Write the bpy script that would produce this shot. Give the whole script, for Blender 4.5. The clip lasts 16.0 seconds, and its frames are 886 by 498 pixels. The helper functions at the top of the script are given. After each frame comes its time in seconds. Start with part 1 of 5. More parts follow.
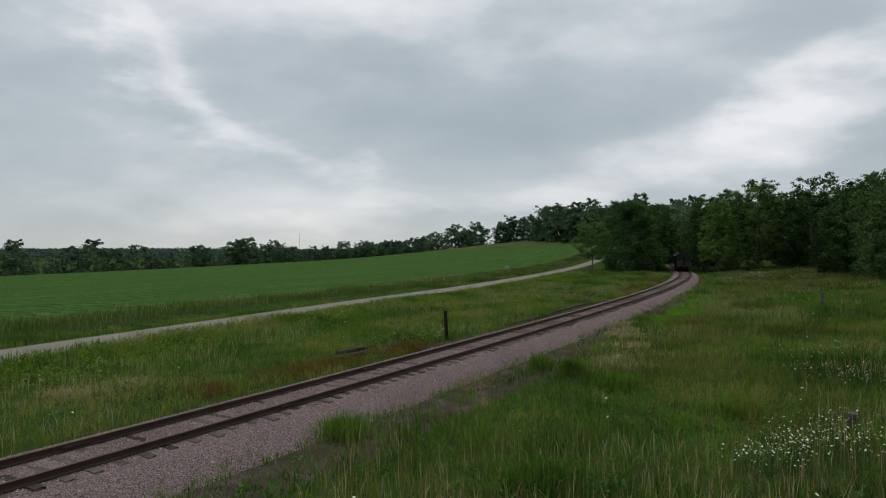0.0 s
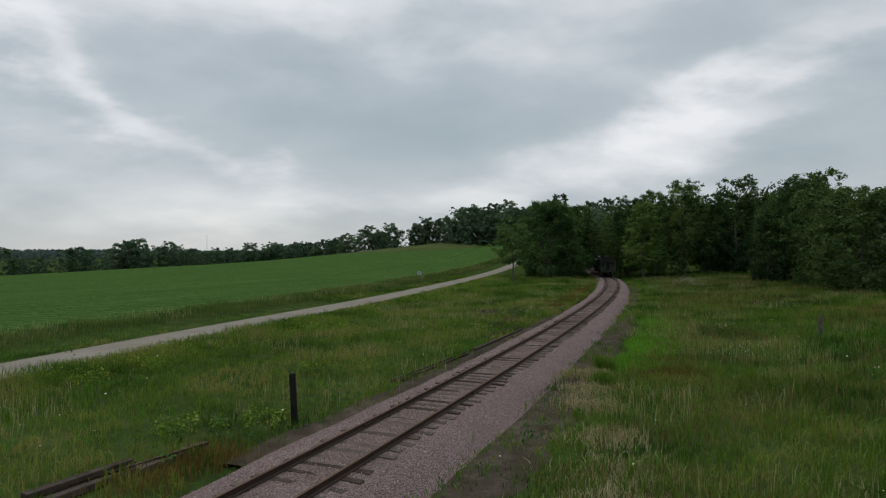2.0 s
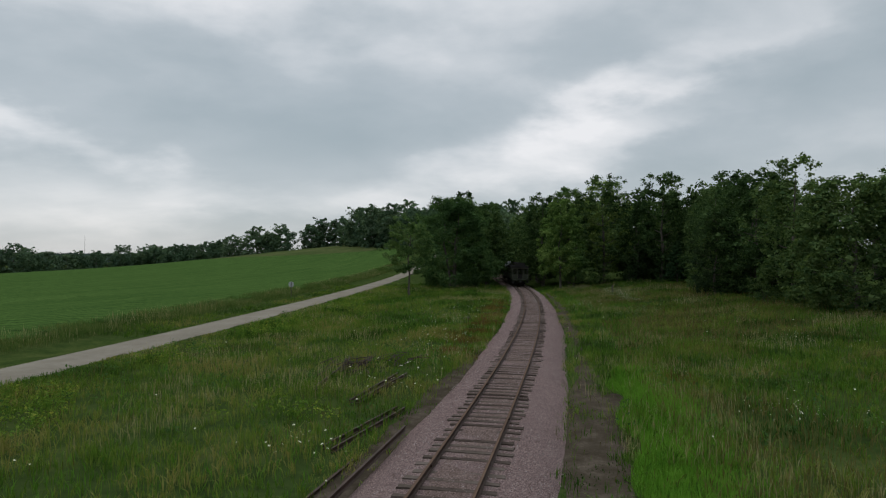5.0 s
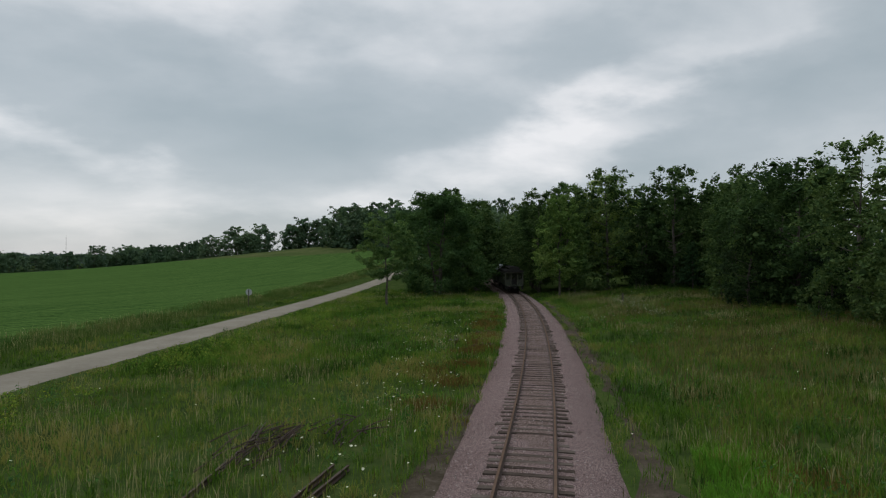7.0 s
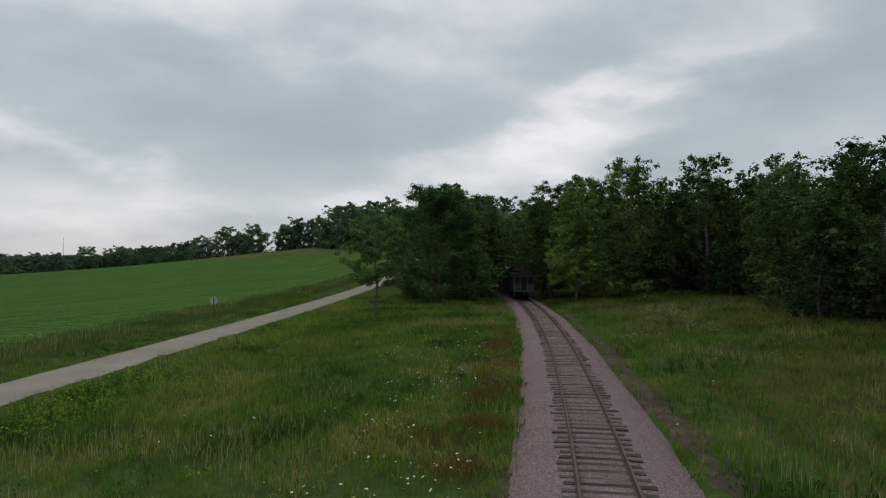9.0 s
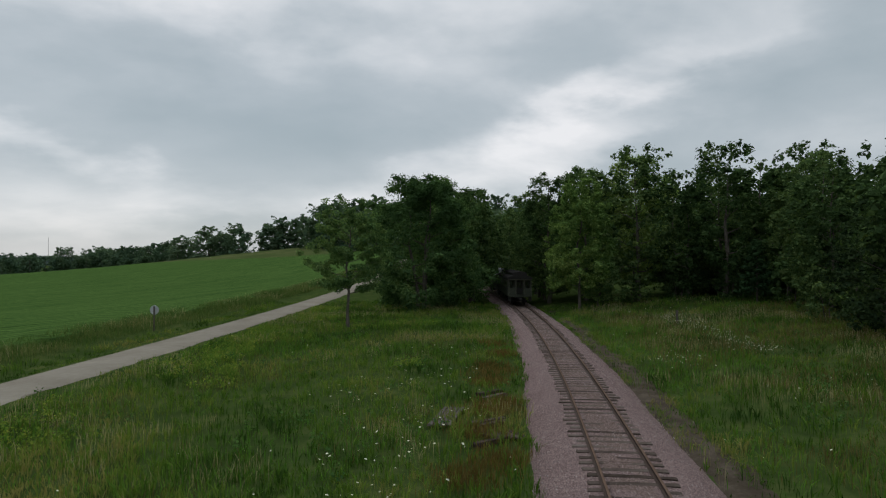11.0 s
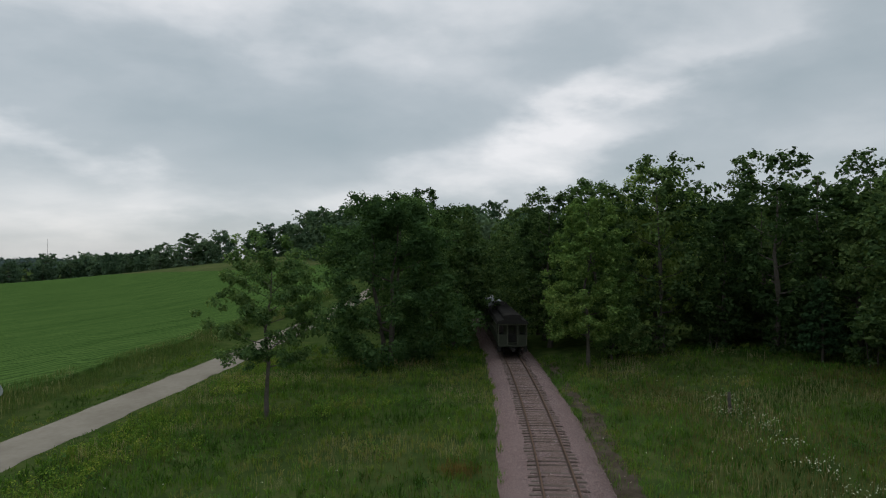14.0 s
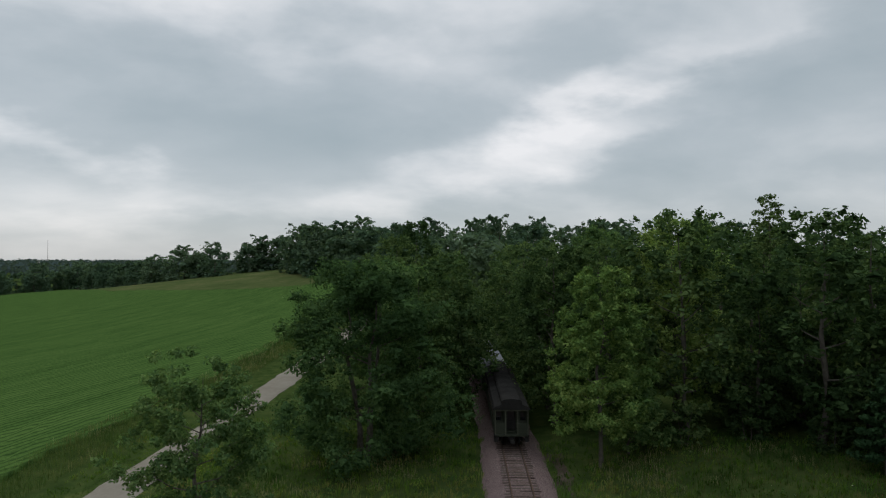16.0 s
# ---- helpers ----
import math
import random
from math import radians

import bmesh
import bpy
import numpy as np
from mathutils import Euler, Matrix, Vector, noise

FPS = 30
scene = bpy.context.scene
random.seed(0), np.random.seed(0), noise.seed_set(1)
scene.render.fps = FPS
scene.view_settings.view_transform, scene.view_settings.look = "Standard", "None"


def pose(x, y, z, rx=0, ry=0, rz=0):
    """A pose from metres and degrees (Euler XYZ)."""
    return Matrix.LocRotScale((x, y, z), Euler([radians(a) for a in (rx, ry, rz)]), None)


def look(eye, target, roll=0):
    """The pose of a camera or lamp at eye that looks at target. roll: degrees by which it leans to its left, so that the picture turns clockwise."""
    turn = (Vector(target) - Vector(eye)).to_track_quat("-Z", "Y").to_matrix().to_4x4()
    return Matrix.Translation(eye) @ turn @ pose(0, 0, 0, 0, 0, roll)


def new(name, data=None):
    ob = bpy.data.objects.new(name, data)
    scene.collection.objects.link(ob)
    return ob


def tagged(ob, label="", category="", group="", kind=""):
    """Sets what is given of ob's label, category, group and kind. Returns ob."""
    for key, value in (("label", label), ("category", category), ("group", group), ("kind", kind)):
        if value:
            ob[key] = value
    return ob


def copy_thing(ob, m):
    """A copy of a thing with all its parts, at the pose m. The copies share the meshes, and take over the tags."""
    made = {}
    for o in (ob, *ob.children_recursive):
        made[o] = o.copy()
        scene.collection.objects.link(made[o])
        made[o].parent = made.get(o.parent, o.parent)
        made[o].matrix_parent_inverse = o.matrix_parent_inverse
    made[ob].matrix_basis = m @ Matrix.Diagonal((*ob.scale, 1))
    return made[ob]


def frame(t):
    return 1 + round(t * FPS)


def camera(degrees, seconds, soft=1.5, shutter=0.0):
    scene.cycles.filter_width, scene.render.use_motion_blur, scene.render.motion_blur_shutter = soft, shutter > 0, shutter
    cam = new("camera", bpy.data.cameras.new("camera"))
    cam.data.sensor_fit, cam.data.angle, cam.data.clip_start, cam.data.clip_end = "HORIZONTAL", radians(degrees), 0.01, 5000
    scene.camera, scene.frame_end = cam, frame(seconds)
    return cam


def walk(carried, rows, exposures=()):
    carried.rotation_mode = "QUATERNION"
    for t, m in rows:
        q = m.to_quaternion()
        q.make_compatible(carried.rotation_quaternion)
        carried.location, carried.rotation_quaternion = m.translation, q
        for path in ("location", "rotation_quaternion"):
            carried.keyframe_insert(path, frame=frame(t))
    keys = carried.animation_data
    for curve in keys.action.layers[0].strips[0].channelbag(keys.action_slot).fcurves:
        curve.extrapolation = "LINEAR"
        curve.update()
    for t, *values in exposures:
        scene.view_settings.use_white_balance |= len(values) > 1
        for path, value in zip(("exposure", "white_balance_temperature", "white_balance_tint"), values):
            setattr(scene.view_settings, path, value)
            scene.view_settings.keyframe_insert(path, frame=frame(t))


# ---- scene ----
cam = camera(71.2, 16.0, soft=1.2)
METRES, EYE, TILT, LEAN, TURN = 100.0, 4.4, 0.25, 0.0, 0.0
ROWS = [
    (0.0, 0.0, 0.0, 0.0, 0.0, 0.0, 0.0),
    (0.5, 0.0052, 0.0354, 0.0012, 0.0, 0.0, -0.03),
    (1.0, 0.0109, 0.0716, 0.0026, -2.37, 0.04, -0.04),
    (1.5, 0.0166, 0.1088, 0.0037, -4.93, 0.1, -0.02),
    (2.0, 0.0231, 0.1461, 0.005, -7.71, 0.15, -0.06),
    (2.5, 0.0313, 0.1829, 0.0057, -12.11, 0.23, -0.06),
    (3.0, 0.0405, 0.2197, 0.0064, -14.38, 0.28, -0.07),
    (3.5, 0.0514, 0.2564, 0.0074, -15.29, 0.33, -0.09),
    (4.0, 0.0629, 0.291, 0.0078, -15.83, 0.37, -0.09),
    (4.5, 0.0749, 0.3257, 0.0083, -16.28, 0.4, -0.05),
    (5.0, 0.0871, 0.3588, 0.009, -16.67, 0.42, -0.09),
    (7.5, 0.1386, 0.5099, 0.0115, -17.87, 0.55, -0.16),
    (8.0, 0.1475, 0.5401, 0.0119, -17.85, 0.58, -0.14),
    (8.5, 0.1565, 0.5687, 0.012, -17.85, 0.6, -0.15),
    (9.0, 0.1656, 0.5945, 0.012, -17.85, 0.61, -0.13),
    (11.5, 0.2147, 0.7124, 0.0126, -18.83, 0.63, -0.05),
    (12.0, 0.2281, 0.7351, 0.0154, -18.77, 0.64, -0.04),
    (12.5, 0.2422, 0.7585, 0.0207, -18.7, 0.64, -0.02),
    (13.0, 0.2577, 0.7834, 0.028, -18.63, 0.66, 0.02),
    (13.5, 0.2715, 0.8092, 0.0379, -18.59, 0.7, 0.03),
    (14.0, 0.2823, 0.8325, 0.0501, -18.56, 0.66, 0.04),
    (14.5, 0.2927, 0.8531, 0.0645, -18.52, 0.63, 0.06),
    (15.0, 0.3027, 0.8733, 0.0797, -18.49, 0.65, 0.09),
    (15.5, 0.3125, 0.8928, 0.0959, -18.46, 0.63, 0.07),
    (16.0, 0.3219, 0.9123, 0.1134, -18.42, 0.58, 0.07),
]
walk(cam, [(t, pose(0, 0, EYE, TILT, LEAN, TURN) @ pose(METRES * x, METRES * y, METRES * z, 90 + pitch, roll, yaw)) for t, x, y, z, yaw, pitch, roll in ROWS])

rng = np.random.default_rng(7)

# ---------------------------------------------------------------- node helpers


def material(name):
    m = bpy.data.materials.new(name)
    m.use_nodes = True
    nt = m.node_tree
    nt.nodes.clear()
    out = nt.nodes.new("ShaderNodeOutputMaterial")
    return m, nt, out


def node(nt, kind, **sets):
    n = nt.nodes.new("ShaderNode" + kind)
    for k, v in sets.items():
        if k in n.inputs:
            n.inputs[k].default_value = v
        else:
            setattr(n, k, v)
    return n


def noise_node(nt, vec, scale, detail=4.0, rough=0.55):
    n = nt.nodes.new("ShaderNodeTexNoise")
    n.inputs["Scale"].default_value = scale
    n.inputs["Detail"].default_value = detail
    n.inputs["Roughness"].default_value = rough
    if vec is not None:
        nt.links.new(vec, n.inputs["Vector"])
    return n.outputs["Fac"]


def ramp(nt, fac, stops):
    n = nt.nodes.new("ShaderNodeValToRGB")
    el = n.color_ramp.elements
    while len(el) < len(stops):
        el.new(0.5)
    for e, (p, c) in zip(el, stops):
        e.position = p
        e.color = (*c, 1) if len(c) == 3 else c
    nt.links.new(fac, n.inputs[0])
    return n.outputs[0]


def mix(nt, fac, a, b, mode="MIX"):
    n = nt.nodes.new("ShaderNodeMix")
    n.data_type, n.blend_type = "RGBA", mode
    for sock, v in ((n.inputs[0], fac), (n.inputs[6], a), (n.inputs[7], b)):
        if hasattr(v, "is_output"):
            nt.links.new(v, sock)
        elif isinstance(v, (int, float)):
            sock.default_value = v
        else:
            sock.default_value = (*v, 1)
    return n.outputs[2]


def math_node(nt, op, a, b=0.0, c=0.0, clamp=False):
    n = nt.nodes.new("ShaderNodeMath")
    n.operation, n.use_clamp = op, clamp
    for sock, v in zip(n.inputs, (a, b, c)):
        if hasattr(v, "is_output"):
            nt.links.new(v, sock)
        else:
            sock.default_value = v
    return n.outputs[0]


# ---------------------------------------------------------------- sky and sun
world = bpy.data.worlds.new("overcast_sky")
scene.world = world
world.use_nodes = True
wt = world.node_tree
wt.nodes.clear()
w_out = wt.nodes.new("ShaderNodeOutputWorld")
w_bg = wt.nodes.new("ShaderNodeBackground")
sky = wt.nodes.new("ShaderNodeTexSky")
sky.sky_type, sky.sun_disc = "NISHITA", False
sky.sun_elevation, sky.sun_rotation = radians(48), radians(-20)
tc = wt.nodes.new("ShaderNodeTexCoord").outputs["Generated"]
sep = wt.nodes.new("ShaderNodeSeparateXYZ")
wt.links.new(tc, sep.inputs[0])
up = math_node(wt, "MAXIMUM", sep.outputs[2], 0.0)
# the cloud deck seen as a flat layer overhead
deck = math_node(wt, "ADD", up, 0.30)
flat = wt.nodes.new("ShaderNodeCombineXYZ")
px = math_node(wt, "DIVIDE", sep.outputs[0], deck)
py = math_node(wt, "DIVIDE", sep.outputs[1], deck)
wt.links.new(px, flat.inputs[0])
wt.links.new(py, flat.inputs[1])
place = wt.nodes.new("ShaderNodeMapping")
place.inputs["Location"].default_value = (0.35, 0.55, 0.0)
place.inputs["Rotation"].default_value = (0, 0, radians(24))
place.inputs["Scale"].default_value = (0.95, 1.25, 1)
wt.links.new(flat.outputs[0], place.inputs["Vector"])
big = noise_node(wt, place.outputs[0], 0.75, 2.0, 0.45)
warp = wt.nodes.new("ShaderNodeTexNoise")
warp.inputs["Scale"].default_value, warp.inputs["Detail"].default_value = 1.1, 2.0
wt.links.new(place.outputs[0], warp.inputs["Vector"])
bent = wt.nodes.new("ShaderNodeVectorMath")
bent.operation = "MULTIPLY_ADD"
bent.inputs[1].default_value = (0.4, 0.4, 0.0)
wt.links.new(warp.outputs["Color"], bent.inputs[0])
wt.links.new(place.outputs[0], bent.inputs[2])
fine = noise_node(wt, bent.outputs[0], 1.8, 9.0, 0.53)
az = math_node(wt, "ARCTAN2", sep.outputs[0], sep.outputs[1])
# billows: they push the edges of the breaks about
dome_v = wt.nodes.new("ShaderNodeCombineXYZ")
wt.links.new(az, dome_v.inputs[0])
wt.links.new(math_node(wt, "MULTIPLY", up, 2.3), dome_v.inputs[1])
billow = noise_node(wt, dome_v.outputs[0], 4.5, 7.0, 0.52)
dome_w = wt.nodes.new("ShaderNodeVectorMath")
dome_w.operation = "ADD"
dome_w.inputs[1].default_value = (7.3, 2.9, 4.1)
wt.links.new(dome_v.outputs[0], dome_w.inputs[0])
billow_b = noise_node(wt, dome_w.outputs[0], 6.5, 7.0, 0.55)
az_b = math_node(wt, "ADD", az, math_node(wt, "MULTIPLY_ADD", billow_b, 0.30, -0.15))
up_b = math_node(wt, "ADD", up, math_node(wt, "MULTIPLY_ADD", billow, 0.16, -0.08))


def streak(a0, e0, slope, length, width, amount):
    """A lighter break in the cloud round azimuth a0, height e0, drawn out along a slope."""
    da = math_node(wt, "SUBTRACT", az_b, a0)
    de = math_node(wt, "SUBTRACT", up_b, e0)
    along = math_node(wt, "DIVIDE", da, length)
    off = math_node(wt, "DIVIDE", math_node(wt, "SUBTRACT", de, math_node(wt, "MULTIPLY", da, slope)), width)
    r2 = math_node(wt, "ADD", math_node(wt, "MULTIPLY", along, along), math_node(wt, "MULTIPLY", off, off))
    return math_node(wt, "MULTIPLY", math_node(wt, "POWER", 2.718, math_node(wt, "MULTIPLY", r2, -1.0)), amount)


light = math_node(wt, "ADD", math_node(wt, "MULTIPLY", big, 0.42), math_node(wt, "ADD", math_node(wt, "MULTIPLY", fine, 0.34), math_node(wt, "MULTIPLY", billow, 0.24)))
for s in ((0.55, 0.235, 0.34, 0.20, 0.035, 0.22), (0.60, 0.185, 0.25, 0.22, 0.03, 0.10), (-0.27, 0.165, -0.36, 0.15, 0.028, 0.20), (-0.44, 0.27, -0.8, 0.11, 0.06, 0.20), (-0.18, 0.37, 0.0, 0.28, 0.07, 0.10),
          (-0.08, 0.075, 0.05, 0.30, 0.022, 0.07), (0.36, 0.13, 0.2, 0.2, 0.035, 0.10), (0.05, 0.21, 0.0, 0.26, 0.075, -0.10), (0.85, 0.24, 0.25, 0.2, 0.05, -0.08), (0.1, 0.40, 0.0, 0.6, 0.06, 0.08)):
    light = math_node(wt, "ADD", light, math_node(wt, "MULTIPLY", streak(*s), math_node(wt, "MULTIPLY_ADD", fine, 2.4, -0.2)))
cloud = ramp(wt, light, [(0.34, (0.325, 0.385, 0.42)), (0.48, (0.42, 0.47, 0.505)), (0.58, (0.55, 0.585, 0.615)), (0.76, (0.80, 0.80, 0.815))])
# paler and warmer towards the horizon
low = math_node(wt, "POWER", math_node(wt, "SUBTRACT", 1.0, up), 16.0, clamp=True)
cloud = mix(wt, math_node(wt, "MULTIPLY", low, 0.40), cloud, (0.50, 0.495, 0.485))
thin = wt.nodes.new("ShaderNodeVectorMath")
thin.operation = "SCALE"
thin.inputs["Scale"].default_value = 0.008
wt.links.new(sky.outputs[0], thin.inputs[0])
total = mix(wt, 1.0, cloud, thin.outputs[0], "ADD")
# an overcast sky is about twice as bright overhead as low down
zen = wt.nodes.new("ShaderNodeMapRange")
zen.interpolation_type = "SMOOTHSTEP"
for i_z, v_z in ((1, 0.34), (2, 0.95), (3, 1.0), (4, 2.3)):
    zen.inputs[i_z].default_value = v_z
wt.links.new(up, zen.inputs[0])
lifted = wt.nodes.new("ShaderNodeVectorMath")
lifted.operation = "SCALE"
wt.links.new(total, lifted.inputs[0])
wt.links.new(zen.outputs[0], lifted.inputs["Scale"])
wt.links.new(lifted.outputs[0], w_bg.inputs["Color"])
w_bg.inputs["Strength"].default_value = 1.0
wt.links.new(w_bg.outputs[0], w_out.inputs["Surface"])

sun = new("sun", bpy.data.lights.new("sun", "SUN"))
sun.data.energy, sun.data.angle, sun.data.color = 0.7, radians(30), (1.0, 0.97, 0.92)
sun.matrix_world = look((0, 0, 300), (math.sin(radians(-20)) * -270, math.cos(radians(-20)) * -270, 0))

# ---------------------------------------------------------------- materials


def surface(name, stops, scale=1.0, rough=0.85, bump=0.3, bump_scale=20.0, metal=0.0, spec=0.3, by_object=0.0, detail=6.0):
    """A worn surface: colour by two scales of noise in metres, and fine relief."""
    m, nt, out = material(name)
    pos = nt.nodes.new("ShaderNodeTexCoord").outputs["Object"]
    a = noise_node(nt, pos, scale, detail)
    b = noise_node(nt, pos, scale * 7.3, 4.0)
    f = math_node(nt, "ADD", math_node(nt, "MULTIPLY", a, 0.65), math_node(nt, "MULTIPLY", b, 0.35))
    if by_object:
        r = nt.nodes.new("ShaderNodeObjectInfo").outputs["Random"]
        f = math_node(nt, "ADD", f, math_node(nt, "MULTIPLY", math_node(nt, "SUBTRACT", r, 0.5), by_object))
    if spec:
        p = nt.nodes.new("ShaderNodeBsdfPrincipled")
        nt.links.new(ramp(nt, f, stops), p.inputs["Base Color"])
        p.inputs["Roughness"].default_value, p.inputs["Metallic"].default_value = rough, metal
        p.inputs["Specular IOR Level"].default_value = spec
    else:
        p = nt.nodes.new("ShaderNodeBsdfDiffuse")
        nt.links.new(ramp(nt, f, stops), p.inputs["Color"])
    if bump:
        bn = nt.nodes.new("ShaderNodeBump")
        bn.inputs["Strength"].default_value, bn.inputs["Distance"].default_value = bump, 0.02
        nt.links.new(noise_node(nt, pos, bump_scale, 5.0), bn.inputs["Height"])
        nt.links.new(bn.outputs[0], p.inputs["Normal"])
    nt.links.new(p.outputs[0], out.inputs[0])
    return m


def foliage(name, stops, patch=0.12, spread=0.5, through_light=0.3, drift=1.9):
    """Leaves or blades: colour by each leaf's chance and by patches metres wide; light passes through."""
    m, nt, out = material(name)
    geo = nt.nodes.new("ShaderNodeNewGeometry")
    a = noise_node(nt, geo.outputs["Position"], patch, 4.0)
    r = geo.outputs["Random Per Island"]
    o = nt.nodes.new("ShaderNodeObjectInfo").outputs["Random"]
    a2 = noise_node(nt, geo.outputs["Position"], patch * 5.0, 3.0)
    f = math_node(nt, "ADD", math_node(nt, "MULTIPLY", math_node(nt, "SUBTRACT", r, 0.5), spread), math_node(nt, "MULTIPLY", math_node(nt, "SUBTRACT", a, 0.5), drift))
    f = math_node(nt, "ADD", f, math_node(nt, "MULTIPLY", math_node(nt, "SUBTRACT", a2, 0.5), 0.8))
    f = math_node(nt, "ADD", math_node(nt, "ADD", f, 0.5), math_node(nt, "MULTIPLY", math_node(nt, "SUBTRACT", o, 0.5), 0.6))
    col = ramp(nt, f, stops)
    p = nt.nodes.new("ShaderNodeBsdfDiffuse")
    t = nt.nodes.new("ShaderNodeBsdfTranslucent")
    nt.links.new(col, p.inputs["Color"])
    nt.links.new(mix(nt, 1.0, col, (1.1, 1.15, 0.7), "MULTIPLY"), t.inputs["Color"])
    s = nt.nodes.new("ShaderNodeMixShader")
    s.inputs[0].default_value = through_light
    nt.links.new(p.outputs[0], s.inputs[1])
    nt.links.new(t.outputs[0], s.inputs[2])
    nt.links.new(s.outputs[0], out.inputs[0])
    return m


M_LEAF = foliage("leaves", [(0.0, (0.046, 0.086, 0.034)), (0.5, (0.088, 0.152, 0.055)), (1.0, (0.171, 0.242, 0.088))], spread=0.8, through_light=0.4)
M_LEAF_WOOD = foliage("woodland_leaves", [(0.0, (0.030, 0.055, 0.022)), (0.5, (0.058, 0.099, 0.037)), (1.0, (0.120, 0.170, 0.061))], spread=0.8, through_light=0.35)
M_LEAF_PALE = foliage("leaves_pale", [(0.0, (0.069, 0.125, 0.037)), (0.5, (0.133, 0.212, 0.058)), (1.0, (0.247, 0.323, 0.095))], spread=0.8)
# far leaves are bluer: the haze of distance is mixed into their colour
M_LEAF_FAR = foliage("leaves_distance_haze", [(0.0, (0.046, 0.080, 0.050)), (0.5, (0.076, 0.121, 0.074)), (1.0, (0.119, 0.168, 0.102))], patch=0.03)
# the shade on the nearest wood edge is put into this darker leaf colour
M_LEAF_SHADE = foliage("shade_darkened_leaves", [(0.0, (0.012, 0.023, 0.012)), (0.5, (0.022, 0.039, 0.018)), (1.0, (0.043, 0.066, 0.029))], spread=0.8)
# aerial haze over the ridges is put into this grey-blue leaf colour
M_HAZE = foliage("haze_tinted_leaves", [(0.0, (0.058, 0.082, 0.080)), (0.5, (0.072, 0.100, 0.096)), (1.0, (0.095, 0.122, 0.112))], patch=0.01)
M_VERGE = foliage("verge_grass", [(0.0, (0.034, 0.070, 0.018)), (0.5, (0.062, 0.108, 0.026)), (1.0, (0.130, 0.150, 0.052))], patch=0.2, spread=0.6)
M_CONIFER = foliage("needles", [(0.0, (0.020, 0.045, 0.020)), (1.0, (0.05, 0.09, 0.035))], through_light=0.1)
M_BARK = surface("bark", [(0.3, (0.045, 0.038, 0.030)), (0.7, (0.12, 0.105, 0.085))], 3.0, 0.9, 0.8, 14.0)
M_ROAD = surface("worn_asphalt", [(0.3, (0.158, 0.138, 0.110)), (0.55, (0.205, 0.182, 0.148)), (0.75, (0.25, 0.225, 0.185))], 0.35, 0.9, 0.35, 60.0, spec=0.0)
M_RAIL = surface("rusty_steel", [(0.3, (0.029, 0.018, 0.014)), (0.7, (0.064, 0.038, 0.027))], 2.0, 0.7, 0.3, 40.0, 0.35)
M_RAIL_TOP = surface("worn_rail_head", [(0.3, (0.078, 0.050, 0.037)), (0.7, (0.138, 0.092, 0.068))], 1.5, 0.6, 0.1, 30.0, spec=0.0)
M_TIE = surface("weathered_oak_tie", [(0.25, (0.036, 0.027, 0.022)), (0.5, (0.078, 0.061, 0.051)), (0.8, (0.140, 0.116, 0.100))], 2.5, 0.92, 0.6, 18.0, spec=0.0, by_object=0.35)
M_POST = surface("creosoted_post", [(0.3, (0.010, 0.010, 0.010)), (0.7, (0.026, 0.024, 0.022))], 3.0, 0.9, 0.5, 20.0, spec=0.0)
M_GREYWOOD = surface("grey_weathered_wood", [(0.3, (0.05, 0.043, 0.037)), (0.7, (0.13, 0.113, 0.098))], 3.0, 0.9, 0.6, 20.0, spec=0.0)


def ballast_material(name, dark, middle, light_c):
    m, nt, out = material(name)
    pos = nt.nodes.new("ShaderNodeTexCoord").outputs["Object"]
    v = nt.nodes.new("ShaderNodeTexVoronoi")
    v.inputs["Scale"].default_value = 30.0
    nt.links.new(pos, v.inputs["Vector"])
    big_n = noise_node(nt, pos, 0.5, 4.0)
    stone = nt.nodes.new("ShaderNodeSeparateColor")
    nt.links.new(v.outputs["Color"], stone.inputs[0])
    f = math_node(nt, "ADD", math_node(nt, "MULTIPLY", stone.outputs[0], 0.6), math_node(nt, "MULTIPLY", big_n, 0.4))
    col = ramp(nt, f, [(0.15, dark), (0.5, middle), (0.85, light_c)])
    # shade in the crevices between stones, multiplied into the colour
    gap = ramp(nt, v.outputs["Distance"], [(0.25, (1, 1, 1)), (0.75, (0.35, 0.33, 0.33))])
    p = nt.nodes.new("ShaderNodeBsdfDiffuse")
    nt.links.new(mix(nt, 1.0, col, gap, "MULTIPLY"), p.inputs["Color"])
    bn = nt.nodes.new("ShaderNodeBump")
    bn.inputs["Strength"].default_value, bn.inputs["Distance"].default_value = 0.9, 0.03
    bn.invert = True
    nt.links.new(v.outputs["Distance"], bn.inputs["Height"])
    nt.links.new(bn.outputs[0], p.inputs["Normal"])
    nt.links.new(p.outputs[0], out.inputs[0])
    return m


def stone_material():
    m, nt, out = material("ballast_stone")
    r = nt.nodes.new("ShaderNodeNewGeometry").outputs["Random Per Island"]
    p = nt.nodes.new("ShaderNodeBsdfPrincipled")
    nt.links.new(ramp(nt, r, [(0.0, (0.15, 0.118, 0.112)), (0.5, (0.235, 0.190, 0.182)), (1.0, (0.36, 0.305, 0.295))]), p.inputs["Base Color"])
    p.inputs["Roughness"].default_value, p.inputs["Specular IOR Level"].default_value = 0.85, 0.25
    nt.links.new(p.outputs[0], out.inputs[0])
    return m


